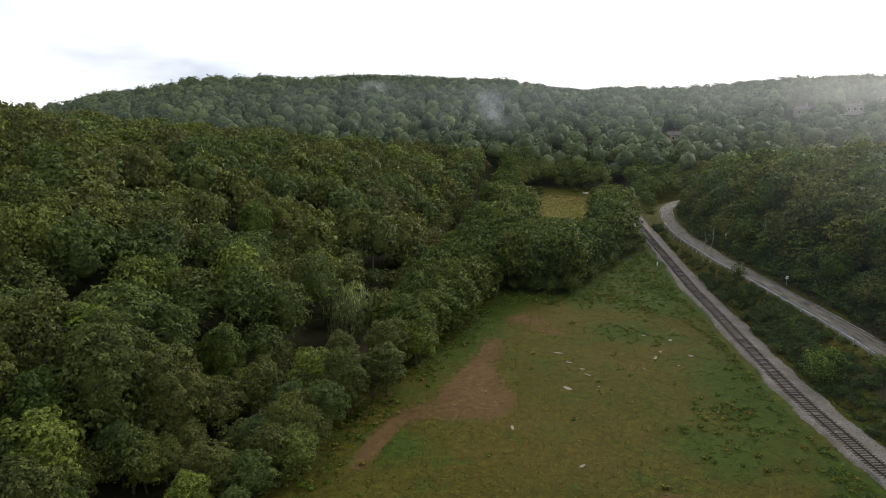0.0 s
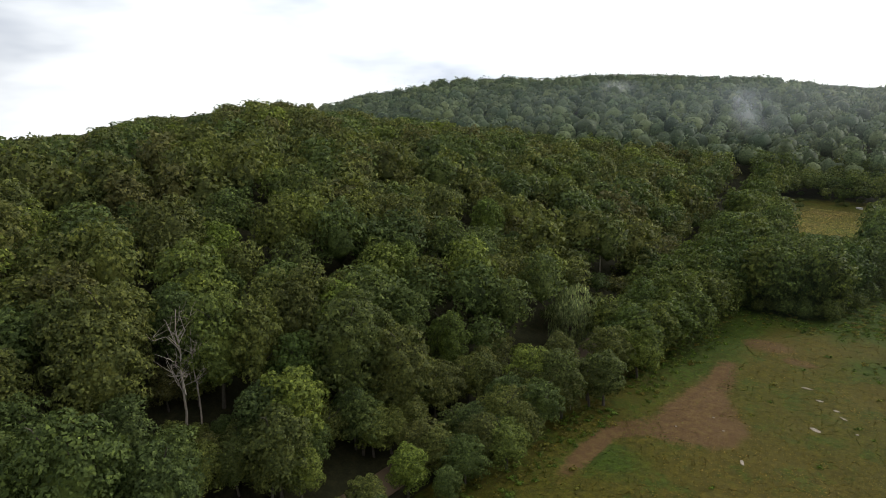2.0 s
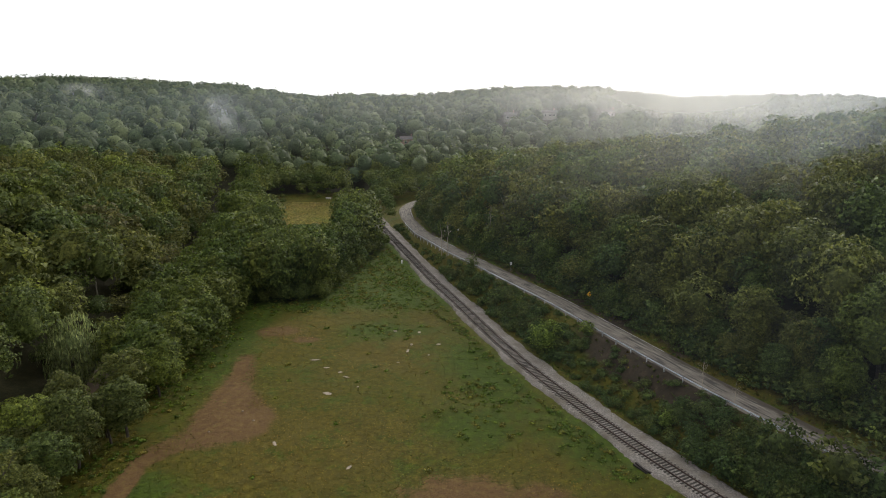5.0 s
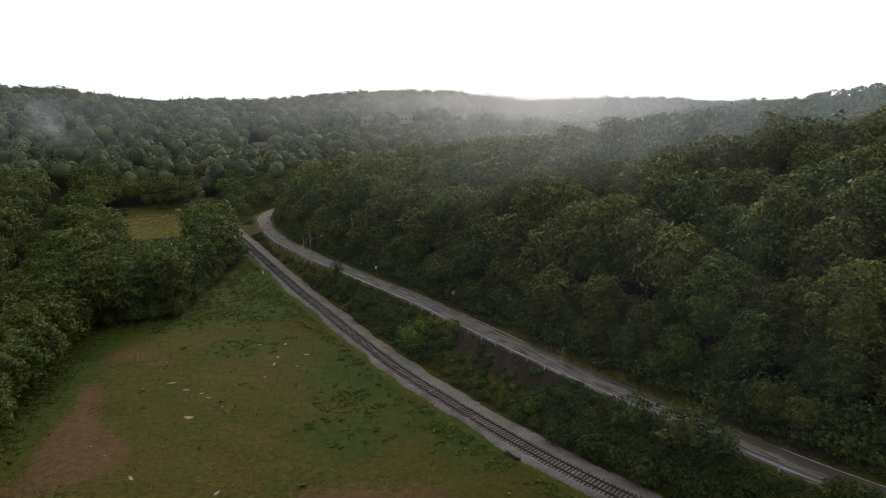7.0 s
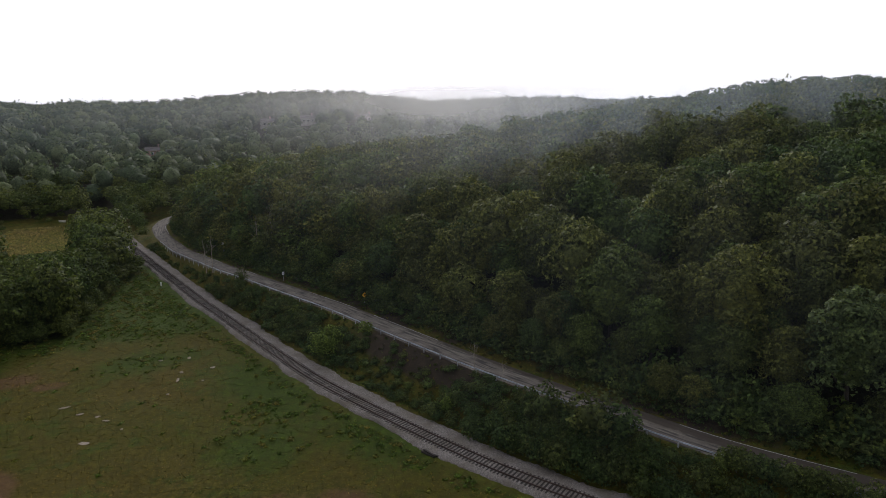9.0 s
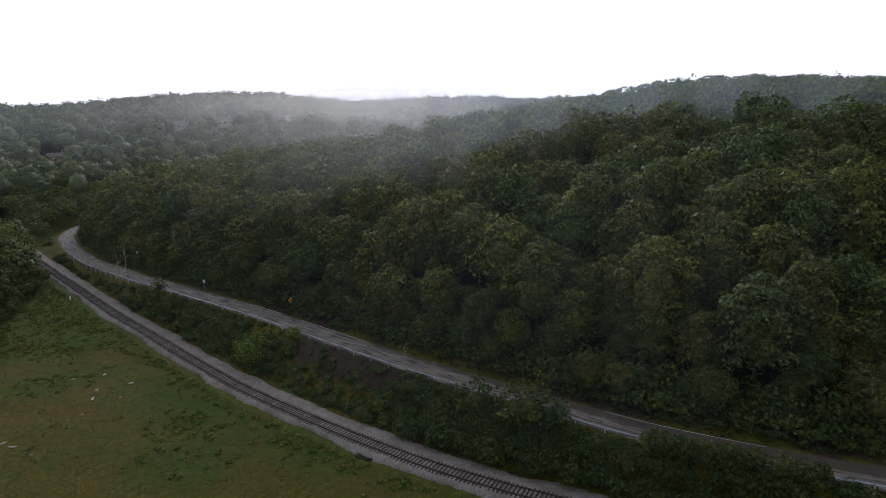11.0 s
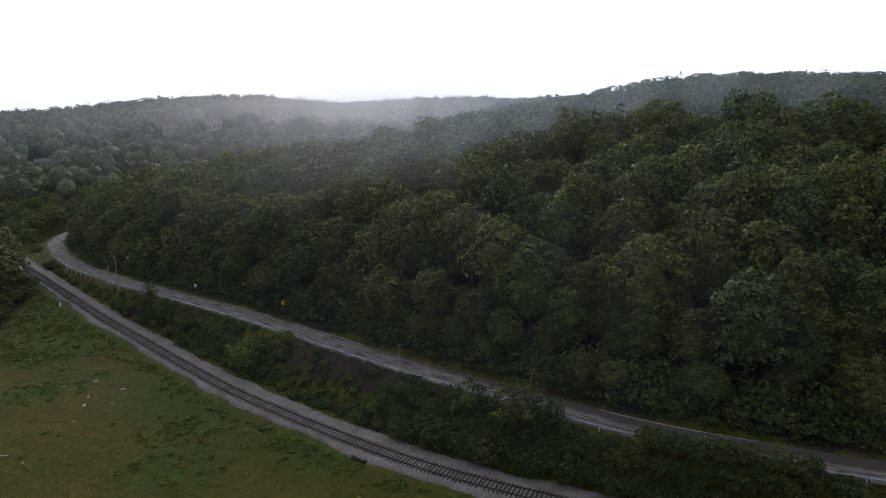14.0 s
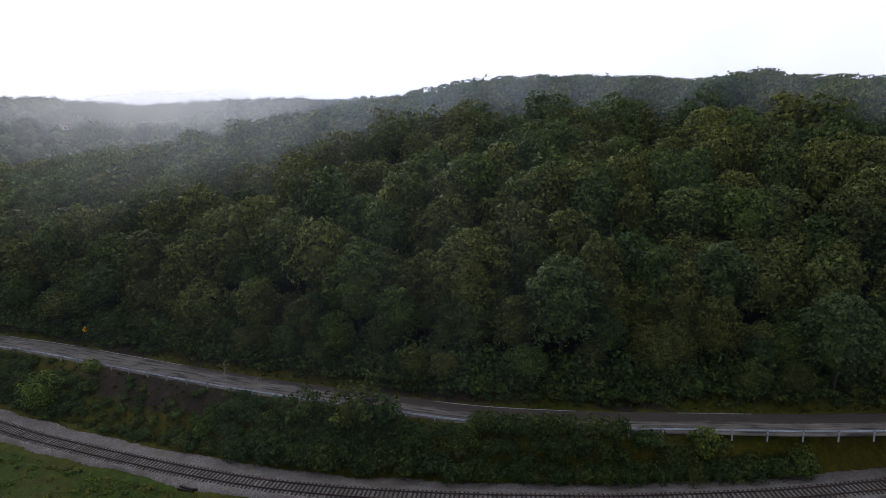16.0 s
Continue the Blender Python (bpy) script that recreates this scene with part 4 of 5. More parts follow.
for x, y, h, spread, limbs, trunk in DEAD:
    z = float(ground_height(np.array([x]), np.array([y]))[0])
    t = thing("dead_tree", pose(x, y, z), "bare grey dead tree with broken pale branches", "dead tree", "dead trees")
    tv, tf = limb_set(rng, h, spread, 0.3, limbs, 5, trunk, 0.95)
    under("trunk", mesh_np("trunk", tv, tf, M_DEAD, True), t)


def wood(name, places, shapes, mat, label, rng, wide=1.0, tall=14.0, category="forest"):
    """Many plants joined as one."""
    verts, faces, norms, tint, at = [], [], [], [], 0
    pick = rng.integers(0, len(shapes), len(places))
    for s, (cv, cf, cn) in enumerate(shapes):
        p = places[pick == s]
        if not len(p):
            continue
        a = rng.uniform(0, 6.28, len(p))
        k = p[:, 2] / tall
        w = k ** 0.7 * rng.uniform(0.9, 1.15, len(p)) * wide
        ca, sa = np.cos(a)[:, None], np.sin(a)[:, None]

        def turned(q):
            return q[None, :, 0] * ca - q[None, :, 1] * sa, q[None, :, 0] * sa + q[None, :, 1] * ca

        X, Y = turned(cv)
        Z = cv[None, :, 2] * k[:, None] + p[:, 4:5] - 0.1
        verts.append(np.stack([X * w[:, None] + p[:, 0:1], Y * w[:, None] + p[:, 1:2], Z], -1).reshape(-1, 3))
        nx, ny = turned(cn)
        norms.append(np.stack([nx, ny, np.broadcast_to(cn[None, :, 2], nx.shape)], -1).reshape(-1, 3))
        faces.append(np.where(cf[None] < 0, -1, cf[None] + (np.arange(len(p)) * len(cv))[:, None, None] + at).reshape(-1, cf.shape[1]))
        tint.append(np.repeat(rng.uniform(0, 1, len(p)), len(cv)))
        at += len(p) * len(cv)
    me = mesh_np(name, np.concatenate(verts), np.concatenate(faces), mat, normals=np.concatenate(norms), tint=np.concatenate(tint))
    return tagged(new(name, me), label, category, kind="stuff")


rest = PLACES[NEAR_COUNT:]
CLOSE = np.hypot(rest[:, 0], rest[:, 1]) < np.array([135, 150, 180, 180])[rest[:, 3].astype(int)]
for zone, name, mat, label in ((0, "hillside_forest", M_LEAF, "dense green deciduous forest covering the hillside"), (1, "roadside_forest", M_LEAF_DARK, "dark deciduous forest on the slope above the road"),
                               (2, "valley_wood", M_LEAF_OLIVE, "olive green trees and shrubs on the valley floor")):
    mine = rest[:, 3] == zone if zone < 2 else rest[:, 3] >= 2
    wood(name, rest[mine & CLOSE], MID if zone < 2 else MID_LOW, mat, label, rng)
    wood(name, rest[mine & ~CLOSE], MID_FAR, mat, label, rng)


# houses on the far hill: x, y, turn, length, brick or white walls
HOUSES = [(-18.8, 408, 3, 9.5, True), (51, 452, -8, 9, False), (78, 446, -14, 10, False), (119, 446, -6, 9, False)]


def far_places():
    rng = np.random.default_rng(21)
    x, y = scatter(rng, -640, 620, -40, 660, 9.6)
    r, az = np.hypot(x, y), np.degrees(np.arctan2(-x, y))
    ok = (r > 326) & (r < 605) & (az < 54) & (az > -34)
    for hx, hy, *_ in HOUSES:
        for step in (0.0, 10.0, 20.0, 30.0, 40.0):
            toward = 1.0 - step / math.hypot(hx, hy)
            ok &= np.hypot(x - hx * toward, y - hy * toward) > 7.5
    x, y = x[ok], y[ok]
    a2, r2 = np.radians(rng.uniform(-34, 54, 760)), rng.uniform(548, 690, 760)
    x, y = np.r_[x, -r2 * np.sin(a2)], np.r_[y, r2 * np.cos(a2)]
    return np.stack([x, y, rng.uniform(11, 17, len(x)), np.zeros(len(x)), ground_height(x, y)], 1)


def ridge_places():
    rng = np.random.default_rng(22)
    a, r = np.radians(rng.uniform(-48, -14, 700)), rng.uniform(1250, 1560, 700)
    x, y = -r * np.sin(a), r * np.cos(a)
    return np.stack([x, y, rng.uniform(18, 26, 700), np.zeros(700), ground_height(x, y)], 1)


wood("distant_forest", np.concatenate([far_places(), ridge_places()]), FAR, M_LEAF_FAR_HAZED, "continuous forest on the distant hills", rng)


# ---- railway ----
rail_z = np.full(len(RAILWAY), 0.0)
line = RAILWAY
rngb = np.random.default_rng(3)
prof = [(-2.4, -0.12), (-2.05, 0.20), (-1.7, 0.50), (-1.3, 0.575), (0, 0.575), (1.3, 0.575), (1.9, 0.50), (2.5, 0.30), (3.2, 0.28), (3.8, 0.22), (4.3, -0.12)]
v, f = sweep(line, prof, rail_z)
v[:, 2] += rngb.normal(size=len(v)) * 0.025
edge = np.isin(np.arange(len(v)) % len(prof), (0, 1, 8, 9, 10))
v[edge, :2] += (np.stack([ripple(v[:, 0], v[:, 1], 4.1), ripple(v[:, 0], v[:, 1], 5.3, 5)], 1) * 0.5)[edge] + rngb.normal(size=(edge.sum(), 2)) * 0.12
tagged(new("ballast_bed", mesh_np("ballast_bed", v, f, M_BALLAST, True)), "pale grey crushed stone ballast with a service path", "ballast", kind="structure")

track = thing("railway_track", Matrix(), "single rusty railway track on dark wooden ties", "railway")
RAIL_PROFILE = [(-0.07, 0), (0.07, 0), (0.015, 0.03), (0.015, 0.12), (0.037, 0.13), (0.037, 0.17), (-0.037, 0.17), (-0.037, 0.13), (-0.015, 0.12), (-0.015, 0.03)]
for side in (-0.755, 0.755):
    v, f = sweep(line, [(side + a, b) for a, b in RAIL_PROFILE], rail_z + 0.61, True)
    under("rail", mesh_np("rail", v, f, M_RAIL), track)
tb = box(bmesh.new(), 0.23, 2.6, 0.18, bevel=0.015)
tie_mesh = bpy.data.meshes.new("tie")
tb.to_mesh(tie_mesh)
tb.free()
tie_mesh.materials.append(M_TIE)
tan = tangents(line)
tie_order = np.argsort(np.hypot(line[:, 0] - 20, line[:, 1] - 60))
far_ties = []
base_v = np.array([v.co for v in tie_mesh.vertices])
tie_polys = [tuple(p.vertices) for p in tie_mesh.polygons]
for n, i in enumerate(tie_order):
    yaw = math.atan2(tan[i, 1], tan[i, 0]) + rngb.normal() * 0.015
    m = Matrix.Translation((*(line[i] + rngb.normal(size=2) * 0.025), 0.53)) @ Matrix.Rotation(yaw, 4, "Z")
    if n < 300:
        o = under("tie", tie_mesh, track)
        o.matrix_local = m
    else:
        far_ties.append(m)
bmf = bmesh.new()
for m in far_ties:
    box(bmf, 0.23, 2.6, 0.18, m)
tagged(part("sleeper_bed", bmf, M_TIE, track), "far wooden ties", kind="stuff")

# ---- road ----
z_line = road_level(ROAD[:, 1])
across = [-2.9, -2.75, -1.4, 0, 1.4, 2.0, 2.2]
v, f = sweep(ROAD, [(-2.9, -0.25), (-2.75, 0.0), (-1.4, 0.03), (0, 0.05), (1.4, 0.03), (2.0, 0.0), (2.2, -0.25)], z_line)
tagged(new("road", mesh_np("road", v, f, M_ASPHALT, True, along=np.repeat(np.arange(len(ROAD)), 7), across=np.tile(across, len(ROAD)))), "narrow bleached and cracked asphalt road", "road", kind="structure")

for side, colour, name in ((1.8, M_LINE_WHITE, "edge_line"), (-0.25, M_LINE, "centre_line")):
    v, f = sweep(ROAD, [(side - 0.05, 0.045), (side + 0.05, 0.045)], z_line)
    keep = np.sin(np.arange(len(f)) * 0.21) + np.sin(np.arange(len(f)) * 0.083 + 1) > 0.1
    tagged(new(name, mesh_np(name, v, f[keep], colour)), "worn painted line along the asphalt road", "road line", kind="structure")


def level(x, y):
    return float(ground_height(np.array([float(x)]), np.array([float(y)]))[0])


# ---- guardrail ----
rail_thing = thing("guardrail", Matrix(), "galvanised steel guardrail with posts along the road edge", "guardrail")
g_line = GUARD[118:len(GUARD) - 6]
g_z = road_level(offset(GUARD, 3.1)[118:len(GUARD) - 6, 1])
W = [(0, 0.04), (0.06, 0.06), (0.06, 0.10), (0.0, 0.135), (0.06, 0.17), (0.06, 0.21), (0, 0.235)]
BEAM = [(a, b) for a, b in W] + [(a - 0.012, b) for a, b in reversed(W)]
for a in range(0, len(g_line) - 8, 8):
    v, f = sweep(g_line[a:a + 9], BEAM, g_z[a:a + 9] + 0.42 + 0.012 * math.sin(a * 1.7), True)
    under("beam", mesh_np("beam", v, f, M_STEEL), rail_thing)
pb = bmesh.new()
box(pb, 0.13, 0.16, 1.5, pose(-0.10, 0, 0.05), 0.01)
box(pb, 0.10, 0.14, 0.34, pose(0.0, 0, 0.58), 0.01)
post_mesh = bpy.data.meshes.new("post")
pb.to_mesh(post_mesh)
pb.free()
post_mesh.materials.append(M_POST)
g_t = tangents(g_line)
for i in range(2, len(g_line), 4):
    o = under("post", post_mesh, rail_thing)
    o.matrix_local = Matrix.Translation((*(g_line[i] - 0.1 * np.array([-g_t[i, 1], g_t[i, 0]])), g_z[i] - 0.05)) @ Matrix.Rotation(math.atan2(g_t[i, 1], g_t[i, 0]) + math.pi / 2, 4, "Z")


# ---- shrubs on the railway bank and road verge ----
ROUND_BUSH = dome(RNG, 3.0, 1.75, 40, 2200, 0.105, low=-0.1, size=(0.18, 0.30), bumps=7)


def shrub_at(kind, mat, s, m, label):
    key = ("shrub", kind, s)
    if key in PROTO:
        made = copy_thing(PROTO[key], m)
        made.matrix_basis = m
        return made
    t = thing("shrub", m, label, "shrub", "shrubs along the railway bank")
    cv, cf, cn = SHRUBS[s] if kind != "round" else ROUND_BUSH
    under("foliage", mesh_np("foliage", cv, cf, mat, normals=cn), t)
    sv, sf = limb_set(RNG, 3.0, 1.2, 0.15, 5, 0, 0.014, 0.7)
    under("stem", mesh_np("stem", sv, sf, M_BARK, True), t)
    PROTO[key] = t
    return t


def bank_places():
    rng = np.random.default_rng(31)
    x, y = scatter(rng, -20, 120, -30, 225, 1.3)
    d_road, _ = near(x, y, ROAD)
    d_rail, _ = near(x, y, RAILWAY)
    ok = np.where(y < 48, (d_road < -3.3) & (d_rail > 3.4), (d_road < -4.1) & (d_rail > 4.4))
    x, y, d_road, d_rail = x[ok], y[ok], d_road[ok], d_rail[ok]
    dense = np.interp(y, [0, 66, 76, 84, 100, 112, 135, 225], [1.0, 1.0, 0.8, 0.5, 0.4, 0.7, 0.8, 0.8])
    size = np.interp(y, [0, 62, 76, 90, 112, 225], [3.6, 3.4, 2.4, 1.2, 2.0, 2.4])
    dense = np.where((d_road > -6.5) & (y > 82) & (y < 118), dense * 0.35, dense)
    ok = rng.uniform(size=len(x)) < dense
    x, y, size, d_road = x[ok], y[ok], size[ok], d_road[ok]
    h = size * rng.uniform(0.6, 1.2, len(x))
    h = np.where(d_road > -5.6, np.minimum(h, np.where(y < 48, 2.6, 1.2)), np.where(d_road > -8, np.minimum(h, 2.4), h))
    return np.stack([x, y, h, np.zeros(len(x)), ground_height(x, y)], 1)


bank = bank_places()
bank = bank[np.argsort(np.hypot(bank[:, 0] - 30, bank[:, 1] - 50))]
for x, y, h, _, z in bank[:190]:
    k = h / 3.0
    w = k ** 0.6 * rng.uniform(0.85, 1.1)
    shrub_at("bank", M_LEAF_SHRUB, int(rng.integers(0, 5)), Matrix.Translation((x, y, z - 0.05)) @ Matrix.Rotation(rng.uniform(0, 6.28), 4, "Z") @ Matrix.Diagonal((w, w, k, 1)), "low green shrub on the bank between railway and road")
wood("bank_brush", bank[190:], SHRUBS, M_LEAF_SHRUB, "low green brush on the bank below the road", rng, 1.0, 3.0, "brush")

for x, y, h, w, kind, mat, label in [
    (19.6, 109.5, 6.0, 2.1, "round", M_LEAF_BRIGHT, "round bright green bush beside the railway ballast"),
    (31.5, 80.0, 3.0, 0.9, "lone", M_LEAF_BRIGHT, "small bright green bush on the bank"),
    (26.6, 107.2, 2.6, 0.95, "lone", M_LEAF_BRIGHT, "small bright green bush on the bank"),
    (40.6, 68.0, 5.6, 1.5, "tall", M_LEAF_SHRUB, "dark bushy sapling growing up past the guardrail"),
    (44.2, 61.8, 6.4, 2.1, "tall", M_LEAF_SHRUB, "dark bushy sapling growing up past the guardrail"),
    (46.2, 58.6, 5.2, 1.9, "tall", M_LEAF_SHRUB, "dark bushy sapling growing up past the guardrail"),
    (68.6, 26.2, 5.2, 1.2, "lone", M_LEAF_BRIGHT, "round bright green bush beside the railway ballast"),
    (75.2, 17.2, 4.2, 1.2, "tall", M_LEAF_SHRUB, "dark bushy sapling growing up past the guardrail"),
    (8.4, 152.2, 3.4, 0.9, "tall", M_LEAF_SHRUB, "dark bushy sapling growing up past the guardrail"),
    (8.6, 177.0, 2.0, 1.0, "lone", M_LEAF_BRIGHT, "small bright green bush on the bank"),
    (11.2, 174.5, 1.6, 1.0, "lone", M_LEAF_BRIGHT, "small bright green bush on the bank"),
]:
    k = h / 3.0
    o = shrub_at(kind, mat, int(rng.integers(0, 5)), Matrix.Translation((x, y, level(x, y) - 0.05)) @ Matrix.Rotation(rng.uniform(0, 6.28), 4, "Z") @ Matrix.Diagonal((w, w, k, 1)), label)
    tagged(o, label)


def verge_places():
    rng = np.random.default_rng(32)
    x, y = scatter(rng, -20, 130, -40, 300, 1.35)
    d_road, _ = near(x, y, ROAD)
    ok = (d_road > 3.6) & (d_road < 8.5) & (rng.uniform(size=len(x)) < 0.9)
    x, y, d = x[ok], y[ok], d_road[ok]
    return np.stack([x, y, rng.uniform(0.7, 1.3, len(x)) * np.interp(d, [3.6, 4.6, 8.5], [0.7, 2.0, 3.8]), np.zeros(len(x)), ground_height(x, y)], 1)


SMALL = [dome(RNG, 3.0, 1.8, 12, 120, 0.34, low=-0.1, bumps=6) for _ in range(4)]
wood("verge_brush", verge_places(), SMALL, M_LEAF_SHRUB, "weeds and vines at the foot of the wooded slope", rng, 1.0, 3.0, "brush")


# ---- grass and weeds of the field ----
def field_places(n, seed):
    rng = np.random.default_rng(seed)
    y = 46 + 178 * rng.uniform(0, 1, n) ** 1.6
    x = rng.uniform(-46, 40, n)
    d_rail, _ = near(x, y, RAILWAY)
    d_riv, _ = near(x, y, RIVER)
    ok = (d_rail < -3.3) & (d_riv > 8) & ~inside(x, y, COPSE)
    x, y = x[ok], y[ok]

    def blob(cx, cy, rx, ry):
        return ((x - cx) / rx) ** 2 + ((y - cy) / ry) ** 2 < 1

    bare = blob(-30, 84, 6, 5) | blob(-33.5, 91, 3.6, 7.5) | blob(-35.3, 102, 1.5, 7) | blob(-39.2, 69, 1.4, 8) | blob(2.5, 63.5, 7.5, 6.5)
    keep = ~bare | (rng.uniform(size=len(x)) < 0.04)
    return x[keep], y[keep], rng


def tuft_mesh(name, x, y, rng, blades, tall, wide, mat, green=0.0):
    """Tufts of upright blades, joined."""
    z = ground_height(x, y)
    n = len(x) * blades
    bx, by, bz = (np.repeat(v, blades) for v in (x, y, z))
    a = rng.uniform(0, 6.28, n)
    k = np.repeat(rng.uniform(0.5, 1.3, len(x)), blades) * rng.uniform(0.7, 1.2, n)
    h, w = tall * k, wide * k
    ox, oy = rng.normal(size=(2, n)) * wide * 0.5
    lean = rng.normal(size=(2, n)) * max(tall * 0.9, wide * 1.1)
    px, py = bx + ox, by + oy
    v = np.stack([np.stack([px - np.cos(a) * w, py - np.sin(a) * w, bz - 0.03], 1), np.stack([px + np.cos(a) * w, py + np.sin(a) * w, bz - 0.03], 1),
                  np.stack([px + lean[0], py + lean[1], bz + h], 1)], 1).reshape(-1, 3)
    up = lean[0] * -np.sin(a) + lean[1] * np.cos(a) > 0
    v = v.reshape(-1, 3, 3)
    v[~up] = v[~up][:, [1, 0, 2]]
    v = v.reshape(-1, 3)
    nrm = np.repeat(np.stack([lean[0] * 0.3, lean[1] * 0.3, np.full(n, max(tall, wide) * 2.0)], 1), 3, 0)
    nrm /= np.linalg.norm(nrm, axis=1)[:, None]
    tone = 0.46 - green + 0.34 * ripple(x, y, 9.0, 1.5) + 0.20 * ripple(x, y, 2.6, 0.7) + 0.16 * rng.normal(size=len(x)) - 0.42 * lushness(x, y) + 0.3 * dryness(x, y)
    return mesh_np(name, v, np.arange(n * 3).reshape(-1, 3), mat, normals=nrm, tint=np.repeat(np.repeat(np.clip(tone, 0, 1), blades), 3))


x, y, r_ = field_places(100000, 41)
tagged(new("field_grass", tuft_mesh("field_grass", x, y, r_, 3, 0.07, 0.12, M_TUFT)), "short patchy green and straw coloured grass", "grass", kind="stuff")


def meadow_grass():
    rng = np.random.default_rng(48)
    x, y = rng.uniform(-74, -38, 16000), rng.uniform(226, 282, 16000)
    ok = inside(x, y, MEADOW)
    return x[ok], y[ok], rng


x, y, r_ = meadow_grass()
tagged(new("meadow_grass", tuft_mesh("meadow_grass", x, y, r_, 2, 0.35, 0.45, M_HAY)), "yellow green hay meadow beyond the copse", "grass", kind="stuff")


def bank_grass():
    rng = np.random.default_rng(47)
    x, y = rng.uniform(-18, 100, 60000), rng.uniform(-10, 225, 60000)
    d_road, _ = near(x, y, ROAD)
    d_rail, _ = near(x, y, RAILWAY)
    ok = ((d_road < -3.6) & (d_rail > 4.4)) | ((d_road > 2.6) & (d_road < 7))
    bare = (np.abs(y - 92) < 16) & (d_road < -3.6) & (d_road > -7) & (rng.uniform(size=len(x)) < 0.75)
    ok &= ~bare
    return x[ok], y[ok], rng


x, y, r_ = bank_grass()
tagged(new("bank_grass", tuft_mesh("bank_grass", x, y, r_, 4, 0.30, 0.20, M_TUFT, 0.3)), "rough grass and weeds on the bank and road verge", "grass", kind="stuff")


def weed_places():
    rng = np.random.default_rng(43)
    x, y = scatter(rng, -46, 40, 46, 222, 0.85)
    d_rail, _ = near(x, y, RAILWAY)
    d_riv, _ = near(x, y, RIVER)
    ok = (d_rail < -3.4) & (d_riv > 9) & ~inside(x, y, COPSE)
    x, y, d_rail = x[ok], y[ok], d_rail[ok]
    edge = np.interp(y, [38, 98, 125, 140, 150, 222], [-43, -43, -43, -45, -30, -18])
    dens = np.maximum.reduce([0.8 * ramp01(y, 128, 145), 0.8 * ramp01(d_rail, -7.5, -4), 0.9 * (1 - ramp01(x - edge, 1.0, 5.0)),
                              0.8 - 0.6 * np.hypot((x - 20) / 5, (y - 79) / 9), 0.8 - 0.6 * np.hypot((x + 12) / 8, (y - 122) / 5), 0.7 - 0.5 * np.hypot((x - 6) / 7, (y - 88) / 9), 0.012 + 0 * x])
    dens = dens * (0.55 + 0.45 * ripple(x, y, 5.0, 1.0))
    soil = (np.hypot((x + 30) / 6, (y - 84) / 5) < 1) | (np.hypot((x + 33.5) / 3.6, (y - 91) / 7.5) < 1) | (np.hypot((x + 39.2) / 1.5, (y - 69) / 8) < 1)
    ok = (rng.uniform(size=len(x)) < dens) & ~soil
    x, y = x[ok], y[ok]
    return np.stack([x, y, rng.uniform(0.2, 0.55, len(x)), np.zeros(len(x)), ground_height(x, y)], 1)


WEEDS = [dome(RNG, 1.0, 0.95, 8, 44, 0.26, low=-0.1, bumps=5) for _ in range(4)]
wood("field_weeds", weed_places(), WEEDS, M_LEAF_WEED, "low leafy green weeds growing through the field", rng, 1.0, 1.0, "weeds")


# ---- small things of the field and track ----
def rock_mesh(sx, sy, sz):
    bm = bmesh.new()
    bmesh.ops.create_icosphere(bm, subdivisions=2, radius=0.5)
    for v in bm.verts:
        v.co *= 1 + 0.35 * noise.noise(v.co * 3.1 + Vector((sx * 7, sy * 5, 0)))
        v.co.x *= sx
        v.co.y *= sy
        v.co.z = max(v.co.z, -0.3) * sz
    me = bpy.data.meshes.new("rock")
    bm.to_mesh(me)
    bm.free()
    me.materials.append(M_ROCK)
    return me


for x, y, sx, sy, sz in [(-18.1, 93.6, 1.7, 0.9, 0.10), (-22.6, 107.4, 2.0, 0.6, 0.15), (-20.0, 104.0, 1.2, 0.6, 0.15), (-16.0, 100.0, 1.5, 0.5, 0.14), (-17.3, 102.0, 1.0, 0.5, 0.14),
                         (-6.0, 110.8, 0.5, 1.6, 0.15), (-5.4, 114.0, 0.7, 1.0, 0.25), (-4.1, 120.7, 0.7, 1.2, 0.15), (-0.2, 114.0, 1.0, 0.8, 0.15), (-9, 121.5, 1.0, 0.7, 0.2),
                         (-22.8, 78.5, 0.5, 1.4, 0.16), (-11.8, 72.6, 0.5, 1.2, 0.15), (-7.5, 106, 0.6, 0.5, 0.2), (-13.5, 96, 0.5, 0.4, 0.2), (-2.0, 109, 0.6, 0.5, 0.2), (-30, 88, 0.35, 0.3, 0.2), (-33, 82, 0.3, 0.25, 0.2), (-27.5, 85, 0.4, 0.3, 0.2)]:
    o = tagged(new("rock", rock_mesh(sx * 0.95, sy * 0.9, sz)), "flat pale rock lying in the grass", "rock", "rocks in the field")
    o.matrix_world = pose(x, y, level(x, y) + 0.3 * sz * 0.5, 0, 0, rng.uniform(-30, 30))

pile = thing("tie_pile", pose(25.2, 71.2, level(25.2, 71.2), 0, 0, -62), "small pile of old dark railway ties beside the ballast", "tie pile")
for dx, dy, dz, a in ((0, 0, 0.12, 0), (0.25, 0.35, 0.12, 4), (0.1, 0.15, 0.33, -7)):
    part("old_tie", box(bmesh.new(), 2.3, 0.24, 0.2, pose(dx, dy, dz, 0, 0, a), 0.02), M_TIE, pile)


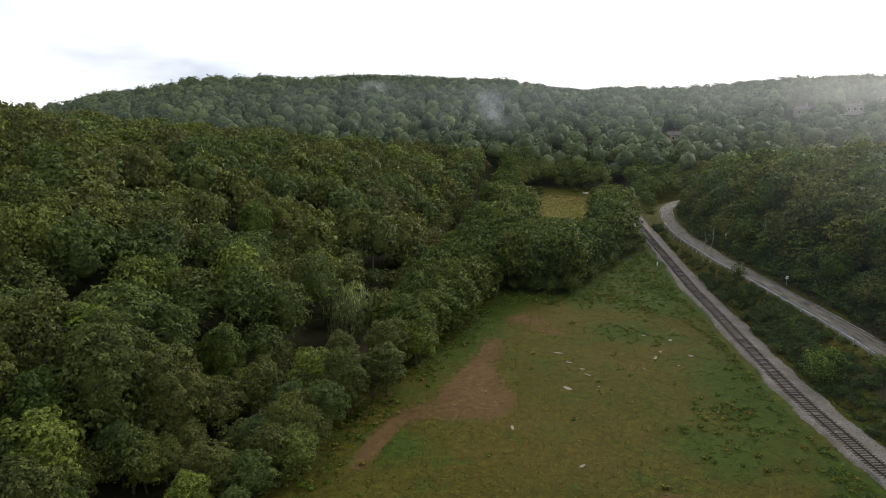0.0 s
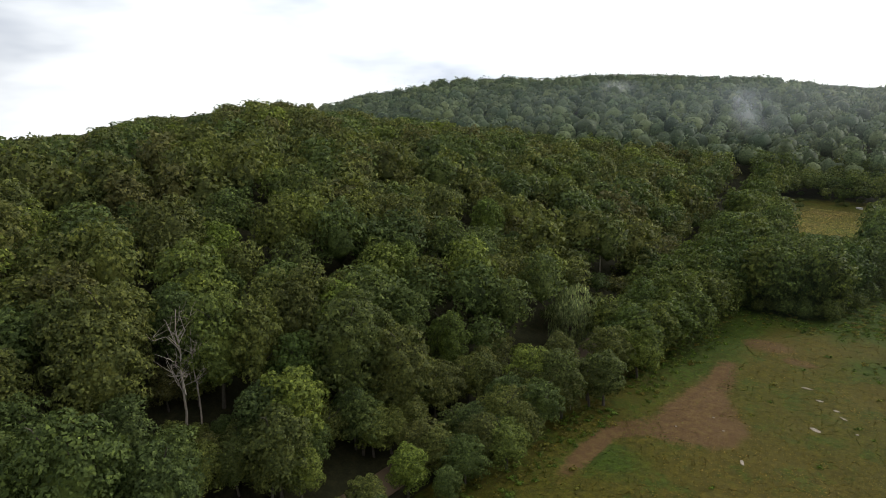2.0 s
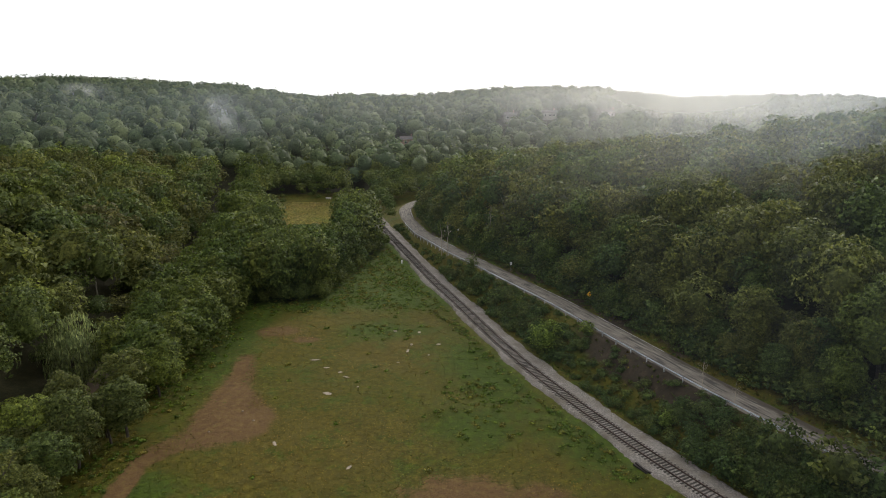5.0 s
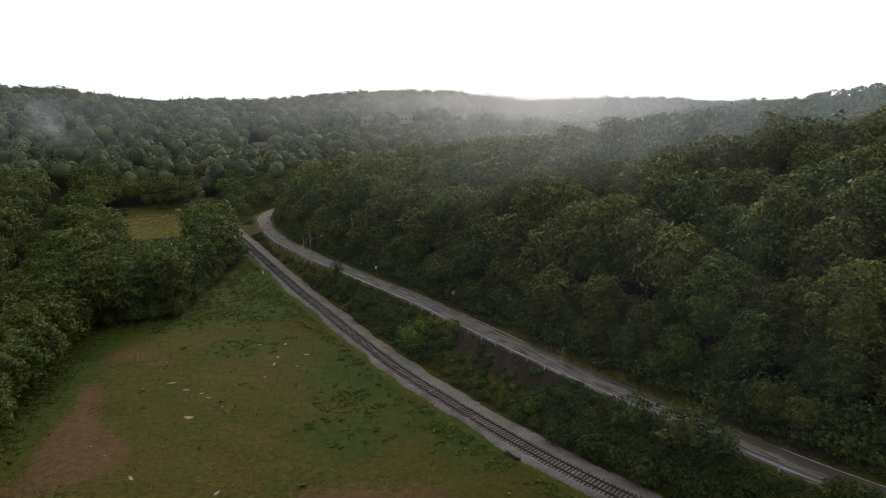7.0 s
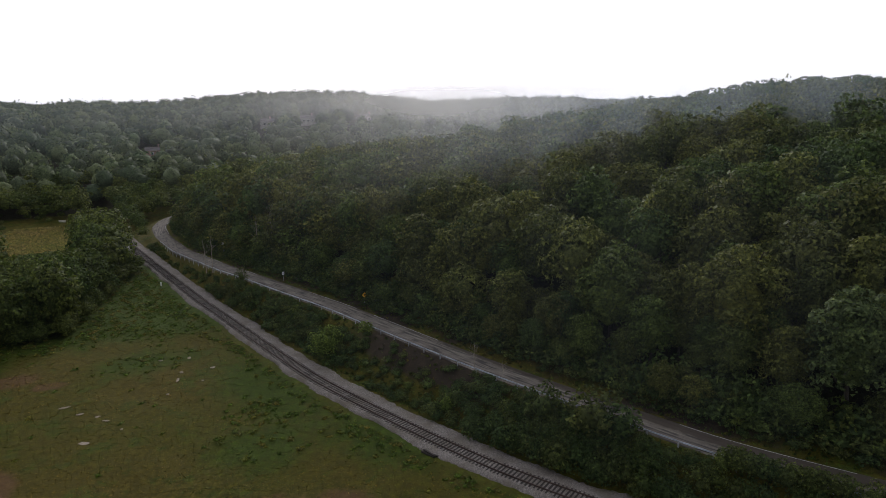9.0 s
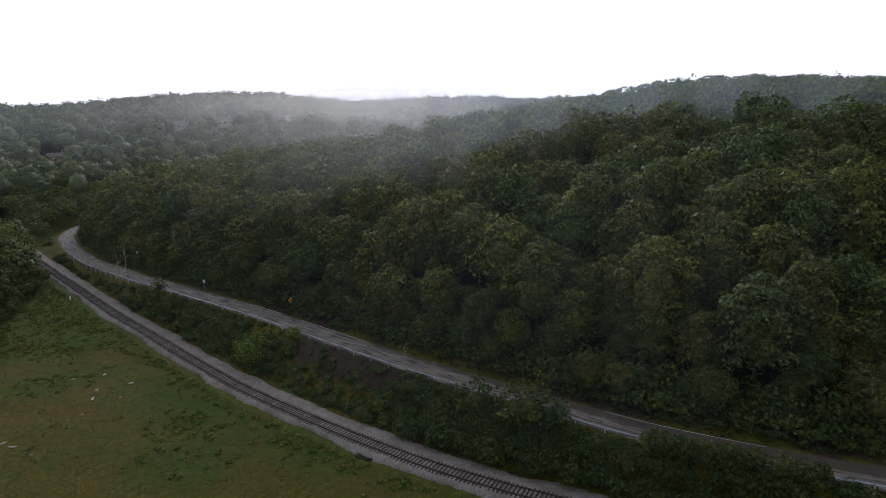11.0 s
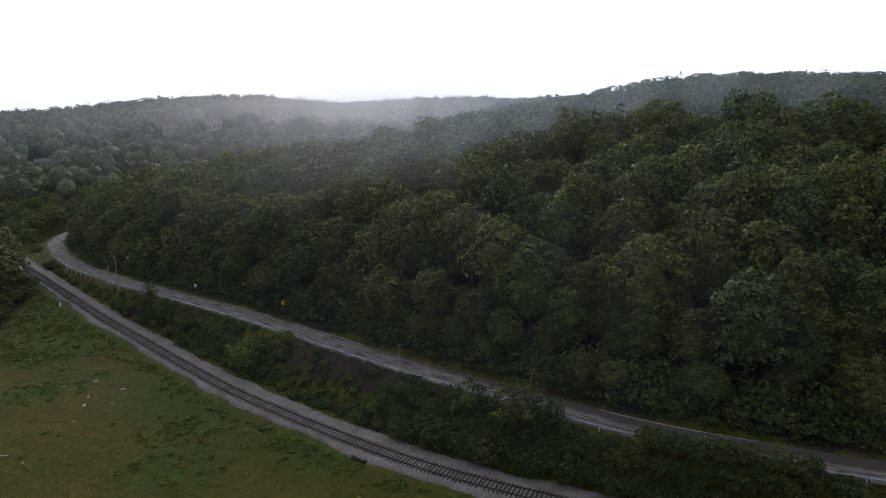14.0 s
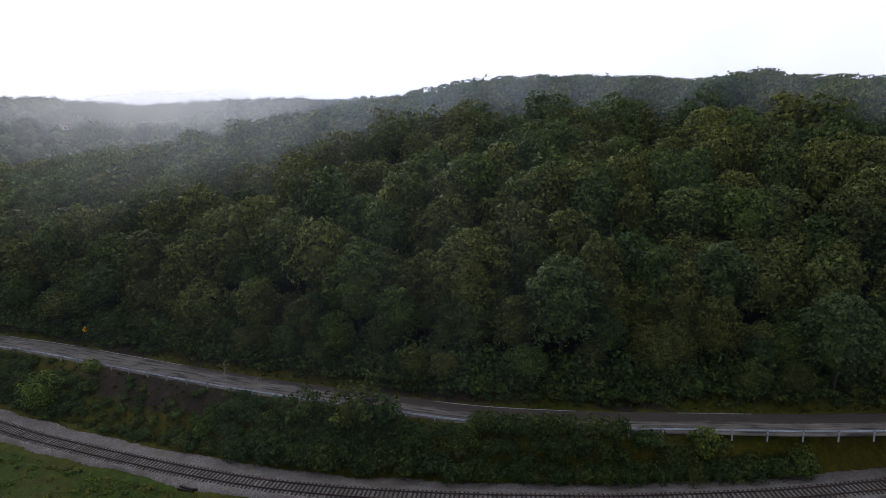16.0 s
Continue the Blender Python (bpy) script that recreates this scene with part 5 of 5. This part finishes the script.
def sign(x, y, z, tall, plate, mat, label, turn, diamond=False):
    t = thing("road_sign", pose(x, y, z, 0, 0, turn), label, "sign")
    part("post", box(bmesh.new(), 0.06, 0.05, tall, pose(0, 0.05, tall / 2 - 0.1), 0.008), M_POST, t)
    bm = bmesh.new()
    w, h = plate
    box(bm, w, 0.012, h, pose(0, 0, tall - h / 2 if not diamond else tall - 0.35, 0, 45 if diamond else 0, 0), 0.004)
    p = part("plate", bm, mat, t)
    if diamond:
        part("symbol", box(bmesh.new(), 0.12, 0.006, 0.42, pose(0, -0.012, tall - 0.35), 0.002), M_BLACK, p)
        part("symbol", box(bmesh.new(), 0.36, 0.006, 0.10, pose(0.08, -0.012, tall - 0.25), 0.002), M_BLACK, p)
    else:
        for k in (0.12, -0.02, -0.16):
            part("bar", box(bmesh.new(), w * 0.7, 0.006, 0.05, pose(0, -0.012, tall - h / 2 + k), 0.001), M_BLACK, p)


sign(30.4, 122.2, level(30.4, 122.2), 2.3, (0.85, 0.85), M_YELLOW, "yellow diamond warning sign on a steel post", 15, True)
sign(17.6, 149.0, level(17.6, 149.0), 2.2, (0.55, 0.7), M_WHITE, "white rectangular sign on a steel post", 5)
sign(6.0, 183.0, level(6.0, 183.0), 4.3, (0.6, 0.6), M_WHITE, "small white plate on a tall post", 0)

mk = thing("marker_post", pose(-10.6, 175.7, level(-10.6, 175.7)), "short white marker post at the field edge", "marker")
part("post", box(bmesh.new(), 0.35, 0.35, 1.0, pose(0, 0, 0.45), 0.05), M_WHITE, mk)

ab = thing("bridge_abutment", pose(-21.2, 220.5, level(-21.2, 220.5), 0, 0, 13), "pale concrete abutment where the railway crosses the creek branch", "abutment")
part("wall", box(bmesh.new(), 0.7, 5.0, 2.4, pose(0, 0, 0.6), 0.06), M_CONCRETE, ab)
part("coping", box(bmesh.new(), 0.9, 5.2, 0.25, pose(0, 0, 1.93), 0.04), M_CONCRETE, ab)
cv_ = thing("culvert_parapet", pose(-50.5, 289.5, level(-50.5, 289.5), 0, 0, -20), "pale concrete parapet beyond the far meadow", "parapet")
part("wall", box(bmesh.new(), 2.6, 0.4, 0.7, pose(0, 0, 0.2), 0.05), M_CONCRETE, cv_)
part("coping", box(bmesh.new(), 2.8, 0.55, 0.15, pose(0, 0, 0.62), 0.04), M_CONCRETE, cv_)


# ---- houses on the far hill ----
def house(x, y, turn, length, depth, wall, roof, label):
    z = level(x, y) + 1.2
    t = thing("house", pose(x, y, z, 0, 0, turn), label, "house", "houses on the far hill")
    part("wall", box(bmesh.new(), length, depth, 7.6, pose(0, 0, -0.6), 0.03), wall, t)
    bm = bmesh.new()
    h = depth * 0.32
    q = [bm.verts.new(c) for c in ((-length / 2 - 0.5, -depth / 2 - 0.5, 3.2), (length / 2 + 0.5, -depth / 2 - 0.5, 3.2), (length / 2 + 0.5, depth / 2 + 0.5, 3.2), (-length / 2 - 0.5, depth / 2 + 0.5, 3.2), (-length / 2 - 0.5, 0, 3.2 + h), (length / 2 + 0.5, 0, 3.2 + h))]
    for f_ in ((0, 1, 5, 4), (2, 3, 4, 5), (0, 4, 3), (1, 2, 5), (3, 2, 1, 0)):
        bm.faces.new([q[k] for k in f_])
    rf = part("roof", bm, roof, t)
    part("chimney", box(bmesh.new(), 0.9, 0.7, 1.8, pose(length * 0.25, 0, 3.6 + h), 0.03), M_BRICK, rf)
    n = int(length // 3.2)
    for k in range(n):
        wx = (k - (n - 1) / 2) * 3.0
        w_ = part("window", box(bmesh.new(), 1.5, 0.1, 1.5, pose(wx, -depth / 2 - 0.03, 1.5), 0.02), M_WHITE, t)
        part("pane", box(bmesh.new(), 1.25, 0.04, 1.25, pose(wx, -depth / 2 - 0.09, 1.5), 0.01), M_GLASS, w_)


for x, y, turn, length, brick in HOUSES:
    house(x, y, turn, length, 6, M_BRICK if brick else M_SIDING, M_ROOF, ("brick" if brick else "white") + " house with grey roof among trees on the far hill")


# ---- mist wisps along the hills; sheets imitating haze and sun glare ----
def mist(name, az0, az1, radius, low, high, dens, label, mat=M_HAZE_VEIL, lean=0.0):
    """A thin soft sheet of mist or veil along an arc: density falls off to its edges."""
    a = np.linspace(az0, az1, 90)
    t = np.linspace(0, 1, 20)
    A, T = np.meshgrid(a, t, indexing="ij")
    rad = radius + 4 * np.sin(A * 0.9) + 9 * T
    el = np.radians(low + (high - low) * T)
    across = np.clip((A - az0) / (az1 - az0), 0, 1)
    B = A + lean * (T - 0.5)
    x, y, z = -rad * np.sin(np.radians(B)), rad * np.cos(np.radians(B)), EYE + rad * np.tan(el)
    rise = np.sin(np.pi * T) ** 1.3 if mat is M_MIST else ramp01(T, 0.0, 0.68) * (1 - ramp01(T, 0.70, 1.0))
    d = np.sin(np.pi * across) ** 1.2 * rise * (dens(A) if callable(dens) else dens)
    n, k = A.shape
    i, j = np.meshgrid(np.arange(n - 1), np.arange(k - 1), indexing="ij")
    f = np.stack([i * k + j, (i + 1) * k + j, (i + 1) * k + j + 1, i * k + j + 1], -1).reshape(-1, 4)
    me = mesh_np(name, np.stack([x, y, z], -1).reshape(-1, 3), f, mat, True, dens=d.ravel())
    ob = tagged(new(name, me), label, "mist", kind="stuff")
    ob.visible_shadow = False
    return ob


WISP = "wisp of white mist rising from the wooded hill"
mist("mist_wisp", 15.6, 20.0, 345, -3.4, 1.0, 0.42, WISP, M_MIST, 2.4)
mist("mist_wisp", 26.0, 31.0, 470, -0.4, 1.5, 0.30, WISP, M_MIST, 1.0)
# added sheets: painted distance haze, the nearest lifting dark tones like lens veil
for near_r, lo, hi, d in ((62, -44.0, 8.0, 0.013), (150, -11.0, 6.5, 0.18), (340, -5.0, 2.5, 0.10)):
    mist("haze_bank", -122.0, 22.0 if near_r < 300 else 70.0, near_r, lo, hi, lambda A, d=d: d * (1 - (0.6 if d < 0.1 else 0.35) * ramp01(-A, 42, 66)) * (1 if d != 0.18 else ramp01(-A, 2, 34)), "see-through sheet imitating bluish haze and lens veil")
# added warm sheets stand in for sun glare over the ridge
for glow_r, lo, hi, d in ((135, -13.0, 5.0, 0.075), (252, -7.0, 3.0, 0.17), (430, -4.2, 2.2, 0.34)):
    mist("haze_bank", -64.0, 24.0, glow_r, lo, hi, lambda A, d=d: d * (0.18 + np.exp(-((A + 21) / 13) ** 2)), "see-through sheet imitating sun glare under the low sun", M_GLARE_VEIL)
